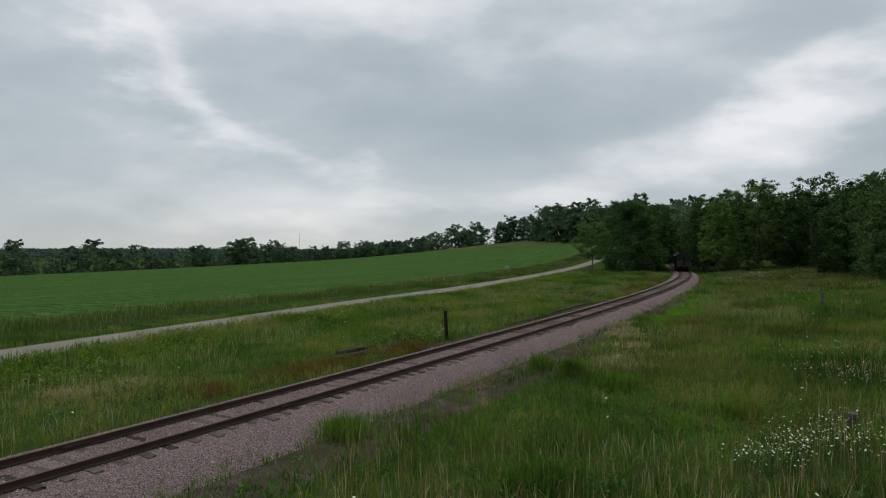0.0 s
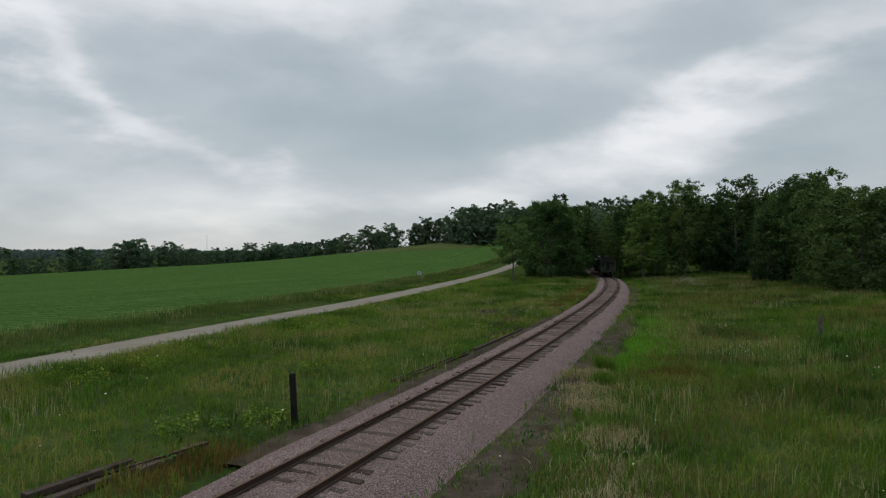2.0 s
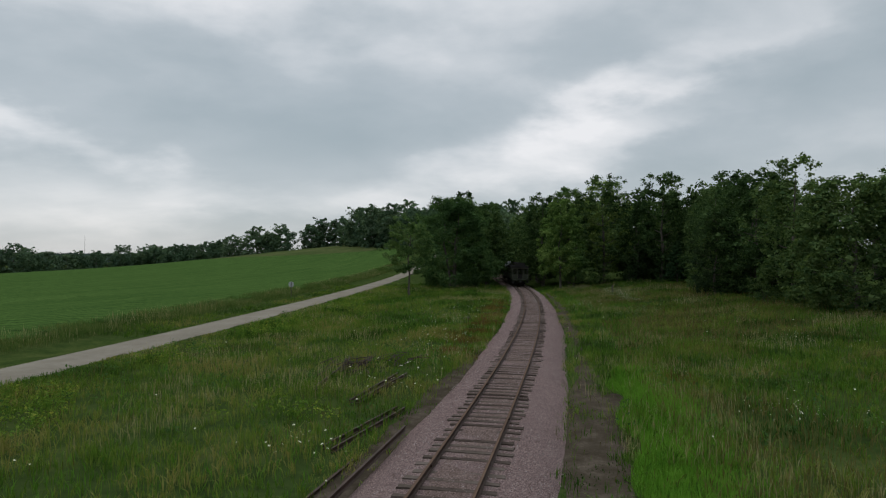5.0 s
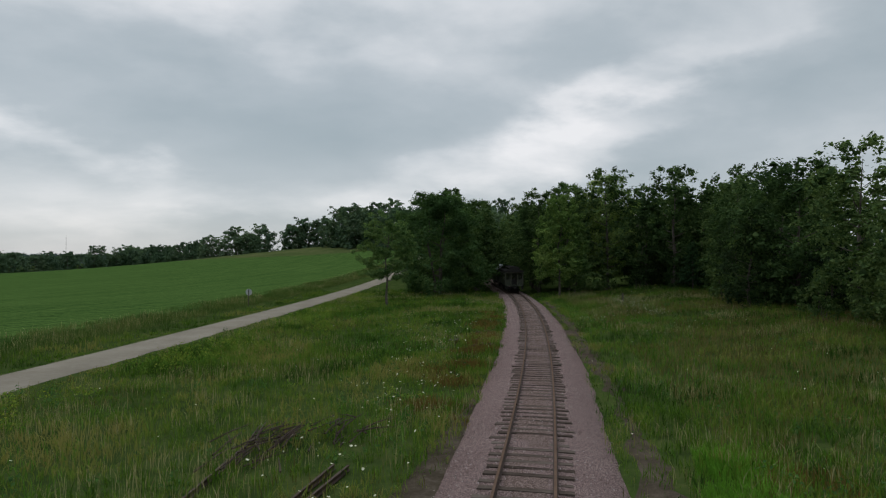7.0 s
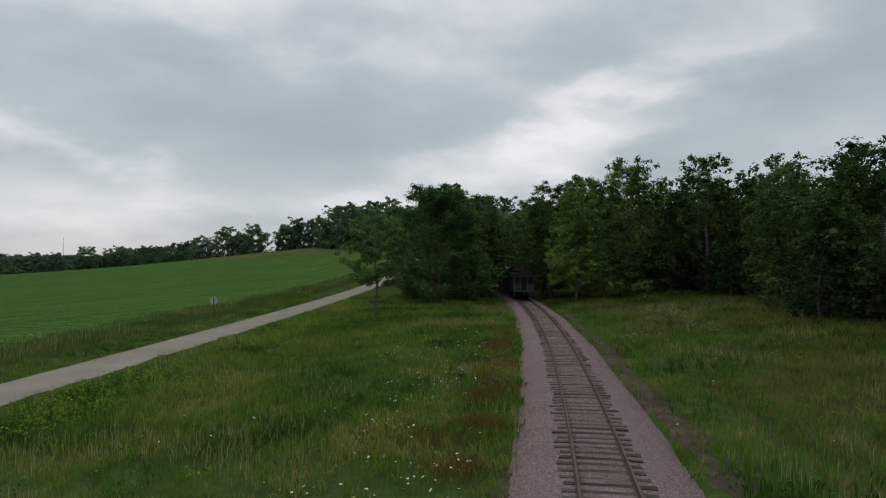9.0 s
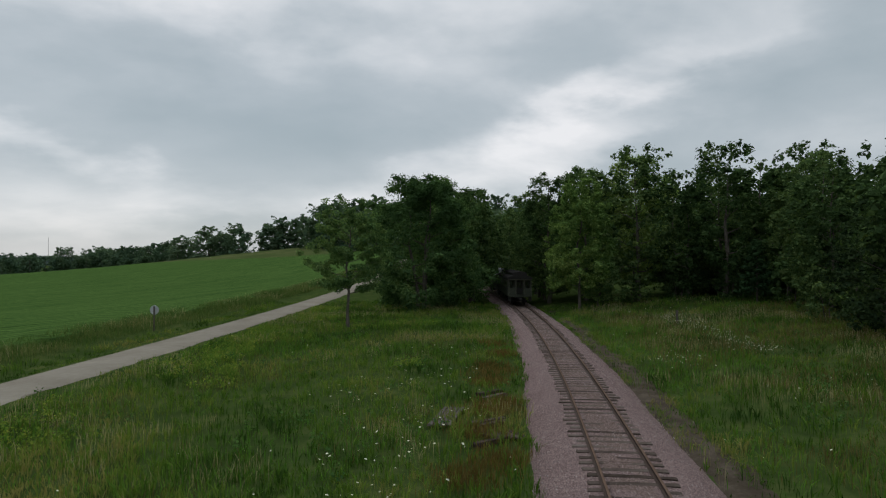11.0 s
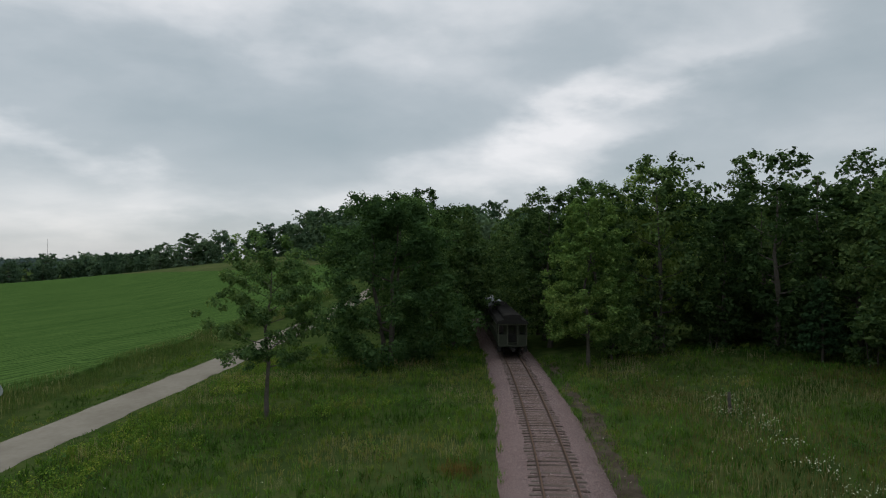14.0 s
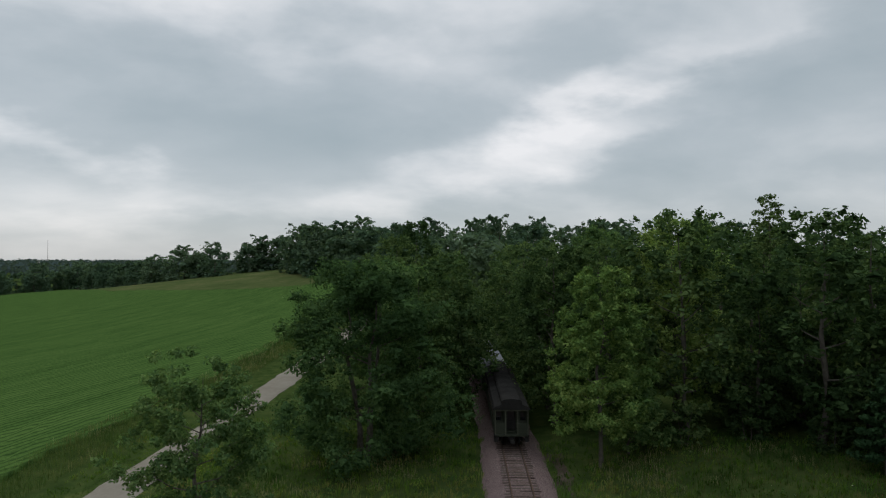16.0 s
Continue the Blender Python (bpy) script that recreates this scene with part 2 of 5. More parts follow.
M_BALLAST = ballast_material("pink_quartzite_ballast", (0.162, 0.115, 0.108), (0.250, 0.179, 0.168), (0.340, 0.258, 0.244))
M_CRIB = ballast_material("dusty_brown_ballast", (0.140, 0.100, 0.088), (0.215, 0.156, 0.138), (0.300, 0.228, 0.206))
M_STONE = stone_material()
M_GROUND = surface("meadow_soil_and_thatch", [(0.3, (0.018, 0.031, 0.009)), (0.5, (0.036, 0.056, 0.015)), (0.7, (0.070, 0.080, 0.026))], 0.7, 0.95, 0.8, 6.0, spec=0.0, detail=8.0)


M_PASTURE = surface("rough_pasture", [(0.3, (0.036, 0.058, 0.018)), (0.5, (0.062, 0.078, 0.028)), (0.7, (0.100, 0.100, 0.043))], 0.08, 0.95, 0.8, 3.0, spec=0.0, detail=8.0)


def crop_material():
    """A leafy canopy in drilled rows, with darker gaps between them."""
    m, nt, out = material("crop_canopy")
    pos = nt.nodes.new("ShaderNodeNewGeometry").outputs["Position"]
    turn_n = nt.nodes.new("ShaderNodeMapping")
    turn_n.inputs["Rotation"].default_value = (0, 0, radians(33))
    nt.links.new(pos, turn_n.inputs["Vector"])
    w = nt.nodes.new("ShaderNodeTexWave")
    w.wave_type, w.bands_direction = "BANDS", "X"
    w.inputs["Scale"].default_value, w.inputs["Distortion"].default_value = 0.41, 0.7
    w.inputs["Detail"].default_value, w.inputs["Detail Scale"].default_value = 3.0, 2.0
    nt.links.new(turn_n.outputs[0], w.inputs["Vector"])
    stretch = nt.nodes.new("ShaderNodeMapping")
    stretch.inputs["Scale"].default_value = (0.55, 0.035, 1)
    nt.links.new(turn_n.outputs[0], stretch.inputs["Vector"])
    f = math_node(nt, "ADD", math_node(nt, "MULTIPLY", noise_node(nt, pos, 3.5, 5.0), 0.55), math_node(nt, "MULTIPLY", noise_node(nt, stretch.outputs[0], 1.0, 5.0), 0.45))
    col = ramp(nt, f, [(0.32, (0.032, 0.062, 0.016)), (0.5, (0.058, 0.106, 0.026)), (0.68, (0.088, 0.142, 0.038))])
    col = mix(nt, math_node(nt, "MULTIPLY", math_node(nt, "POWER", w.outputs["Fac"], 2.5), 0.7), col, (0.014, 0.034, 0.010))
    d = nt.nodes.new("ShaderNodeBsdfDiffuse")
    nt.links.new(col, d.inputs["Color"])
    bn = nt.nodes.new("ShaderNodeBump")
    bn.inputs["Strength"].default_value, bn.inputs["Distance"].default_value = 0.8, 0.2
    nt.links.new(noise_node(nt, pos, 4.5, 4.0), bn.inputs["Height"])
    nt.links.new(bn.outputs[0], d.inputs["Normal"])
    nt.links.new(d.outputs[0], out.inputs[0])
    return m


M_CROP = crop_material()
M_DIRT = surface("bare_dark_soil", [(0.25, (0.026, 0.021, 0.014)), (0.5, (0.056, 0.045, 0.033)), (0.75, (0.115, 0.092, 0.074))], 1.3, 0.95, 0.9, 12.0, spec=0.0)
M_GRASS = foliage("meadow_grass", [(0.0, (0.026, 0.058, 0.012)), (0.35, (0.062, 0.126, 0.018)), (0.65, (0.114, 0.176, 0.028)), (0.88, (0.160, 0.188, 0.044)), (1.0, (0.220, 0.200, 0.068))], patch=0.16, spread=0.5, through_light=0.3, drift=3.4)
M_LUSH = foliage("lush_grass", [(0.0, (0.060, 0.150, 0.018)), (0.5, (0.100, 0.230, 0.026)), (1.0, (0.150, 0.300, 0.040))], patch=0.3, spread=0.5)
M_STRAW = foliage("seeding_grass", [(0.0, (0.150, 0.130, 0.060)), (0.5, (0.240, 0.205, 0.105)), (1.0, (0.340, 0.300, 0.170))], patch=0.3, spread=0.7)
M_HAY = foliage("bleached_hay", [(0.0, (0.230, 0.185, 0.100)), (0.5, (0.340, 0.285, 0.170)), (1.0, (0.450, 0.390, 0.250))], patch=0.4, spread=0.7)
M_FRESH = foliage("fresh_grass", [(0.0, (0.040, 0.105, 0.015)), (0.5, (0.068, 0.165, 0.021)), (1.0, (0.105, 0.215, 0.032))], patch=0.25, spread=0.6)
M_RUST = foliage("rust_brown_sorrel", [(0.0, (0.085, 0.055, 0.020)), (0.5, (0.145, 0.096, 0.031)), (1.0, (0.200, 0.155, 0.050))], patch=0.4, spread=0.7)
M_BROWN = foliage("browning_grass", [(0.0, (0.070, 0.062, 0.022)), (0.5, (0.115, 0.098, 0.036)), (1.0, (0.190, 0.155, 0.066))], patch=0.3, spread=0.7)
M_WEED = foliage("broad_weeds", [(0.0, (0.028, 0.068, 0.022)), (0.5, (0.045, 0.100, 0.030)), (1.0, (0.080, 0.150, 0.040))], patch=0.3, spread=0.6)
M_YELLOW = foliage("yellow_flowering_weed", [(0.0, (0.095, 0.170, 0.028)), (0.5, (0.175, 0.235, 0.038)), (1.0, (0.340, 0.325, 0.065))], patch=0.5, spread=0.9)
M_PETAL = foliage("white_petals", [(0.0, (0.50, 0.49, 0.36)), (1.0, (0.72, 0.70, 0.56))], patch=0.5, spread=0.6, through_light=0.2)

# ---------------------------------------------------------------- plan of the land
TRACK = (0.583, 1.013, -1.134, -7.563, 38.08, 33.759)


def track_x(y):
    """The track's centre line: a gentle bend to the left, straight at both ends."""
    y = np.asarray(y, float)
    yc = np.clip(y, 12.0, 162.0)
    s = np.where(y < 12, 0.605, np.where(y > 162, 0.333, 0.0))
    return np.polyval(TRACK, (yc - 90) / 80) + (y - yc) * s


def track_slope(y):
    return (track_x(y + 0.5) - track_x(y - 0.5))


def road_x(y):
    return -33.5 + 0.41 * np.asarray(y, float)


def track_off(x, y):
    """Metres to the right of the track's centre line."""
    return (x - track_x(y)) / np.sqrt(1 + track_slope(y) ** 2)


def road_off(x, y):
    """Metres to the left of the road's centre line."""
    return (road_x(y) - x) / 1.0808


def step(v, a, b):
    t = np.clip((v - a) / (b - a), 0, 1)
    return t * t * (3 - 2 * t)


def land(x, y):
    """The ground's height over the top of the rails."""
    x, y = np.asarray(x, float), np.asarray(y, float)
    u, w = track_off(x, y), road_off(x, y)
    z = np.full(np.broadcast(x, y).shape, -0.62)
    z = z + 1.5 * step(u, 3, 34) - 0.25 * step(-u, 2, 5) * step(w, -20, -8) + 0.25 * step(w, -6, -2.5)
    z = z - 0.25 * np.exp(-((w - 4.2) / 1.3) ** 2)
    z = z - 0.2 * step(y, 55, 95) * step(w, -8, -3) * (1 - step(w, 6, 14))
    z = z - 0.018 * np.clip(w - 20, 0, 260)
    near_track = np.exp(-(u / 9.0) ** 2)
    hill = 14.0 * np.exp(-((x - 100) ** 2 + (y - 390) ** 2) / 16200.0) + 6.0 * np.exp(-((x - 200) ** 2 + (y - 260) ** 2) / 12000.0)
    z = z + hill * (1 - near_track * (y < 230))
    far = step(np.hypot(x, y), 900, 2600)
    z = z + far * (5 + 7 * np.sin(x / 410 + 0.6) * np.sin(y / 530 + 1.0))
    bumps = 0.05 * np.sin(x * 0.9 + 1.3 * np.sin(y * 0.31)) * np.sin(y * 0.7 + 1.1 * np.sin(x * 0.43))
    return z + bumps * (np.abs(u) > 4) * (np.abs(w) > 3)


def mesh_of(name, verts, faces, mat, smooth=False):
    me = bpy.data.meshes.new(name)
    verts = np.asarray(verts, np.float32)
    faces = np.asarray(faces, np.int32)
    n, k = faces.shape
    me.vertices.add(len(verts))
    me.vertices.foreach_set("co", verts.ravel())
    me.loops.add(n * k)
    me.loops.foreach_set("vertex_index", faces.ravel())
    me.polygons.add(n)
    me.polygons.foreach_set("loop_start", np.arange(0, n * k, k, dtype=np.int32))
    me.polygons.foreach_set("use_smooth", np.full(n, smooth))
    me.update(calc_edges=True)
    me.validate()
    for mm in (mat if isinstance(mat, (list, tuple)) else [mat]):
        me.materials.append(mm)
    return me


def grid_faces(nu, nv):
    i = np.arange(nu * nv).reshape(nu, nv)
    return np.stack([i[:-1, :-1], i[1:, :-1], i[1:, 1:], i[:-1, 1:]], -1).reshape(-1, 4)


def lines(lo, hi, fine, grow, end):
    mid = list(np.arange(lo, hi + fine / 2, fine))
    a, d = [mid[0]], fine
    while a[-1] > -end:
        d *= grow
        a.append(a[-1] - d)
    b, d = [mid[-1]], fine
    while b[-1] < end:
        d *= grow
        b.append(b[-1] + d)
    return np.array(a[:0:-1] + mid + b[1:])


def part(name, bm, mat, parent, label=""):
    me = bm
    if not isinstance(bm, bpy.types.Mesh):
        me = bpy.data.meshes.new(name)
        bm.to_mesh(me)
        bm.free()
        me.materials.append(mat)
    ob = new(name, me)
    ob.parent = parent
    if label:
        tagged(ob, label)
    return ob


def box(bm, cx, cy, cz, sx, sy, sz, bevel=0.0, m=None):
    r = bmesh.ops.create_cube(bm, size=1.0)
    bmesh.ops.scale(bm, vec=(sx, sy, sz), verts=r["verts"])
    if bevel:
        es = list({e for v in r["verts"] for e in v.link_edges})
        got = bmesh.ops.bevel(bm, geom=es, offset=bevel, segments=1, affect="EDGES")
        vs = list({v for f in got["faces"] for v in f.verts} | {v for v in r["verts"] if v.is_valid})
    else:
        vs = r["verts"]
    bmesh.ops.translate(bm, vec=(cx, cy, cz), verts=vs)
    if m is not None:
        bmesh.ops.transform(bm, matrix=m, verts=vs)
    return vs


def tube(bm, pts, radii, sides=8, cap=True):
    """A tapered round bar along a line of points."""
    rings = []
    pts = [Vector(p) for p in pts]
    for i, p in enumerate(pts):
        d = (pts[min(i + 1, len(pts) - 1)] - pts[max(i - 1, 0)]).normalized()
        a = d.orthogonal().normalized()
        b = d.cross(a)
        rings.append([bm.verts.new(p + radii[i] * (math.cos(k * math.tau / sides) * a + math.sin(k * math.tau / sides) * b)) for k in range(sides)])
    for r, q in zip(rings[:-1], rings[1:]):
        for k in range(sides):
            j = min(range(sides), key=lambda s: (q[s].co - r[k].co).length_squared) if k == 0 else (j + 1) % sides
            if k == 0:
                j0 = j
        for k in range(sides):
            bm.faces.new((r[k], r[(k + 1) % sides], q[(j0 + k + 1) % sides], q[(j0 + k) % sides]))
    if cap:
        bm.faces.new(rings[0][::-1])
        bm.faces.new(rings[-1])


# ---------------------------------------------------------------- ground
gx = lines(-60, 110, 2.0, 1.13, 3800)
gy = lines(-10, 190, 2.0, 1.13, 3800)
GX, GY = np.meshgrid(gx, gy, indexing="ij")
GZ = land(GX, GY)
u_g = track_off(GX, GY)
GZ = np.where((np.abs(u_g) < 2.6) & (GY > -60) & (GY < 300), -0.80, GZ)
ground = new("ground", mesh_of("ground", np.stack([GX, GY, GZ], -1).reshape(-1, 3), grid_faces(len(gx), len(gy)), M_GROUND, True))
tagged(ground, "uneven meadow ground with green grass and brown thatch", "ground", kind="structure")


def strip(name, ys, centre, slope, offs, heights, mat, wobble=None):
    """A band along a line: offsets across it (to the right) and their heights."""
    V = []
    for y in ys:
        c, s = float(centre(y)), float(slope(y))
        n = 1 / math.sqrt(1 + s * s)
        for k, (o, h) in enumerate(zip(offs, heights)):
            o2 = o + (wobble(y, k) if wobble else 0)
            x2, y2 = c + o2 * n, y - o2 * s * n
            V.append((x2, y2, h(x2, y2) if callable(h) else h))
    return mesh_of(name, V, grid_faces(len(ys), len(offs)), mat, True)


over = lambda d: (lambda x, y: float(land(x, y)) + d)
edge_wave = lambda y, k: (0.18 * math.sin(y * 0.7) + 0.13 * math.sin(y * 1.9 + k)) * (1 if k in (0, 6) else 0)
road = new("road", strip("road", np.arange(-160, 330, 1.5), lambda y: road_x(y), lambda y: 0.41, (-1.95, -1.7, -0.8, 0, 0.8, 1.7, 1.95),
                         (over(-0.05), over(0.05), over(0.085), over(0.10), over(0.085), over(0.05), over(-0.05)), M_ROAD, edge_wave))
tagged(road, "narrow pale worn asphalt country road between grass verges", "road", kind="structure")

# crop field: a raised green canopy with rows
far_side = np.array([(-150, -60), (-140, 60), (-128, 180), (-112, 330), (-88, 480), (-72, 567), (-46, 455), (-16, 358), (14, 318), (40, 292)], float)
t_far = np.linspace(0, 1, len(far_side))
na, nb = 200, 110
aa = np.linspace(0, 1, na)
near_y = -110 + 410 * aa
near = np.stack([road_x(near_y) - 9.2 - 0.5 * np.sin(near_y * 0.35), near_y + 3.5], -1)
back = np.stack([np.interp(aa, t_far, far_side[:, k]) for k in (0, 1)], -1)
bb = np.linspace(0, 1, nb) ** 1.7
FX = near[:, None, 0] * (1 - bb) + back[:, None, 0] * bb
FY = near[:, None, 1] * (1 - bb) + back[:, None, 1] * bb
FZ = land(FX, FY) + 0.38 + 0.05 * rng.standard_normal(FX.shape)
for sl in (np.s_[0, :], np.s_[-1, :], np.s_[:, 0], np.s_[:, -1]):
    FZ[sl] = land(FX[sl], FY[sl]) - 0.1
field = new("crop_field", mesh_of("crop_field", np.stack([FX, FY, FZ], -1).reshape(-1, 3), grid_faces(na, nb), M_CROP, True))
tagged(field, "even bright green field of low crop plants", "field", kind="structure")

# rough pasture on the hill between the crop and the hedgerow
hill_near = np.array([(-84, 590), (-46, 455), (-16, 358), (14, 318), (40, 292), (52, 285)], float)
hill_back = np.array([(-78, 640), (-36, 515), (4, 425), (34, 398), (66, 384), (80, 370)], float)
ph = np.linspace(0, 1, 70)
pw = np.linspace(0, 1, 34)
HN = np.stack([np.interp(ph, np.linspace(0, 1, 6), hill_near[:, k]) for k in (0, 1)], -1)
HB = np.stack([np.interp(ph, np.linspace(0, 1, 6), hill_back[:, k]) for k in (0, 1)], -1)
HX, HY = (HN[:, None, k] * (1 - pw) + HB[:, None, k] * pw for k in (0, 1))
HZ = land(HX, HY) + 0.30 + 0.08 * rng.standard_normal(HX.shape)
for sl in (np.s_[0, :], np.s_[-1, :], np.s_[:, 0], np.s_[:, -1]):
    HZ[sl] = land(HX[sl], HY[sl]) - 0.3
pasture = new("pasture", mesh_of("pasture", np.stack([HX, HY, HZ], -1).reshape(-1, 3), grid_faces(70, 34), M_PASTURE, True))
tagged(pasture, "rough yellowish pasture on the hill above the crop", "pasture", kind="structure")

# ---------------------------------------------------------------- railway track
track = tagged(new("railway_track"), "single curved railway track with rusty rails on pink ballast", "railway track")
track_ys = np.concatenate([np.arange(-60, 0, 2.0), np.arange(0, 260, 0.75)])
bed_wave = lambda y, k: (0.09 * math.sin(y * 0.31 + k) + 0.05 * math.sin(y * 1.3 + 2 * k)) * (1 if k in (0, 1, 8, 9) else 0)
bed = strip("ballast_bed", track_ys, track_x, track_slope, (-2.95, -2.3, -1.75, -1.3, -0.6, 0.6, 1.3, 1.75, 2.35, 3.1),
            (-0.95, -0.46, -0.25, -0.210, -0.179, -0.179, -0.210, -0.25, -0.46, -0.95), M_BALLAST, bed_wave)
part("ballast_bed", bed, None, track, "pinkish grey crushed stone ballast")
crib_h = lambda x, y: -0.176 + 0.010 * math.sin(x * 2.3 + y * 1.1) * math.sin(y * 0.83) + 0.006 * math.sin(y * 4.1 + x)
crib = strip("crib_ballast", track_ys, track_x, track_slope, (-0.66, -0.5, -0.2, 0.2, 0.5, 0.66), (-0.19, crib_h, crib_h, crib_h, crib_h, -0.19), M_CRIB)
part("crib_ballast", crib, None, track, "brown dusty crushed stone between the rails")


def rail_mesh(side):
    prof = [(-0.036, 0.0), (0.036, 0.0), (0.034, -0.035), (0.01, -0.05), (0.01, -0.13), (0.07, -0.15), (0.07, -0.165), (-0.07, -0.165), (-0.07, -0.15), (-0.01, -0.13), (-0.01, -0.05), (-0.034, -0.035)]
    V, F = [], []
    ys = np.arange(-60, 260, 1.5)
    for y in ys:
        c, s = float(track_x(y)), float(track_slope(y))
        n = 1 / math.sqrt(1 + s * s)
        for o, h in prof:
            o2 = o + side * 0.7535
            V.append((c + o2 * n, y - o2 * s * n, h))
    k = len(prof)
    for i in range(len(ys) - 1):
        for j in range(k):
            F.append((i * k + j, (i + 1) * k + j, (i + 1) * k + (j + 1) % k, i * k + (j + 1) % k))
    me = mesh_of("rail", V, F, [M_RAIL, M_RAIL_TOP])
    me.polygons.foreach_set("material_index", np.array([1 if i % k == 0 else 0 for i in range(len(F))], np.int32))
    return me


for side in (-1, 1):
    part("rail", rail_mesh(side), None, track, "rusty steel rail with a worn brown head")


def along(y, o, z):
    """A pose on the track: o metres right of its centre, turned with it."""
    sl = float(track_slope(y))
    n = 1 / math.sqrt(1 + sl * sl)
    return Matrix.Translation((float(track_x(y)) + o * n, y - o * sl * n, z)) @ Matrix.Rotation(-math.atan(sl), 4, "Z")


def tie_mesh(seed):
    r = random.Random(seed)
    bm = bmesh.new()
    box(bm, 0, 0, 0, 2.44, 0.225, 0.17, 0.014)
    for v in bm.verts:
        v.co += Vector((r.uniform(-0.03, 0.03) if abs(v.co.x) > 1.1 else 0, r.uniform(-0.012, 0.012), r.uniform(-0.008, 0.008)))
    me = bpy.data.meshes.new("tie")
    bm.to_mesh(me)
    bm.free()
    me.materials.append(M_TIE)
    return me


tie_meshes = [tie_mesh(i) for i in range(7)]
r_tie = random.Random(3)
tie_rest_v, tie_rest_f = [], []
y_tie, made_ties = 8.0, 0
while y_tie < 240:
    m = along(y_tie, r_tie.gauss(0, 0.065), -0.254 + (r_tie.uniform(-0.016, 0.022) if 30 < y_tie < 64 else r_tie.uniform(-0.009, 0.007)) - 0.008 * float(1 - step(y_tie, 24, 36))) @ Matrix.Rotation(r_tie.gauss(0, 0.014), 4, "Z") @ Matrix.Rotation(r_tie.gauss(0, 0.006), 4, "Y")
    if made_ties < 298:
        ob = part("tie", tie_meshes[r_tie.randrange(7)], None, track)
        ob.matrix_basis = m
        made_ties += 1
    else:
        me = tie_meshes[r_tie.randrange(7)]
        k0 = len(tie_rest_v)
        tie_rest_v += [tuple(m @ v.co) for v in me.vertices]
        for p_ in me.polygons:
            vi = [k0 + i for i in p_.vertices]
            tie_rest_f += [tuple(vi)] if len(vi) == 4 else [(vi[0], vi[1], vi[2], vi[2])] if len(vi) == 3 else []
    y_tie += 0.50 + r_tie.uniform(-0.03, 0.04)
me = bpy.data.meshes.new("distant_ties")
me.from_pydata(tie_rest_v, [], [f if f[2] != f[3] else f[:3] for f in tie_rest_f])
me.materials.append(M_TIE)
tagged(part("distant_ties", me, None, track, "weathered wooden ties under the rails"), kind="stuff")

# bolted joints in the rails, and a plate under each rail on the nearer ties
joint = bmesh.new()
box(joint, 0, 0, -0.085, 0.05, 0.62, 0.075, 0.008)
joint_me = bpy.data.meshes.new("joint_bar")
joint.to_mesh(joint_me)
joint.free()
joint_me.materials.append(M_RAIL)
for side in (-1, 1):
    for y in np.arange(14 + 4.5 * (side > 0), 200, 9.4):
        ob = part("joint_bar", joint_me, None, track)
        ob.matrix_basis = along(float(y), side * 0.7535 + 0.03, 0)

# loose stones on the ballast
n_st = 24000
sy = 8 + 150 * rng.random(n_st) ** 1.35
so = rng.normal(0, 1.0, n_st) * 0.3 + rng.uniform(-2.6, 2.75, n_st)
prof_o = np.array([-2.95, -2.3, -1.75, -1.3, -0.6, 0.6, 1.3, 1.75, 2.35, 3.1])
prof_z = np.array([-0.95, -0.46, -0.25, -0.210, -0.179, -0.179, -0.210, -0.25, -0.46, -0.95])
sl = track_slope(sy)
nn = 1 / np.sqrt(1 + sl ** 2)
sp = np.stack([track_x(sy) + so * nn, sy - so * sl * nn, np.interp(so, prof_o, prof_z) + 0.006], -1)
octa = np.array([(1, 0, -0.4), (0, 1, -0.4), (-1, 0, -0.4), (0, -1, -0.4), (0, 0, 0.8)])
size_s = rng.uniform(0.014, 0.030, (n_st, 1, 1))
SV = sp[:, None, :] + octa[None] * size_s * rng.uniform(0.6, 1.35, (n_st, 5, 3)) + size_s * rng.uniform(-0.3, 0.3, (n_st, 5, 3))
of = np.array([(0, 1, 4), (1, 2, 4), (2, 3, 4), (3, 0, 4)])
SF = (np.arange(n_st)[:, None, None] * 5 + of[None]).reshape(-1, 3)
stones = part("ballast_gravel", mesh_of("ballast_gravel", SV.reshape(-1, 3), SF, M_STONE), None, track, "loose pink and grey ballast stones")
tagged(stones, kind="stuff")

# strips of bare soil beside the ballast
soil_wave = lambda y, k: 0.20 * math.sin(y * 0.33 + 2.1 * k) + 0.16 * math.sin(y * 1.3 + k) + 0.12 * math.sin(y * 3.1 + 2 * k) + 0.08 * math.sin(y * 6.7 + k)
soil = new("soil_strip", strip("soil_strip", np.arange(2, 140, 0.5), track_x, track_slope, (2.3, 2.9, 3.6, 4.6, 5.1), (over(-0.12), over(0.025), over(0.035), over(0.025), over(-0.10)), M_DIRT,
                               lambda y, k: soil_wave(y, k) * (1 if k > 2 else 0.2) - (0.65 if k > 2 and (y < 12 or y > 62) else 0) + (0.6 * math.sin(y * 0.11) if k < 2 and y > 62 else 0)))
tagged(soil, "strip of bare dark soil beside the ballast", "ground", kind="structure")
soil2 = new("soil_strip", strip("soil_strip", np.arange(30, 76, 0.5), track_x, track_slope, (-3.9, -3.4, -2.9, -2.3), (over(-0.10), over(0.025), over(0.035), over(0.0)), M_DIRT,
                                lambda y, k: soil_wave(y, k) * (0.7 if k < 2 else 0.2) + (max(0.0, y - 62) * 0.07 if k < 3 else 0)))
tagged(soil2, "narrow strip of gravelly soil beside the ballast", "ground", kind="structure")

# ---------------------------------------------------------------- trees


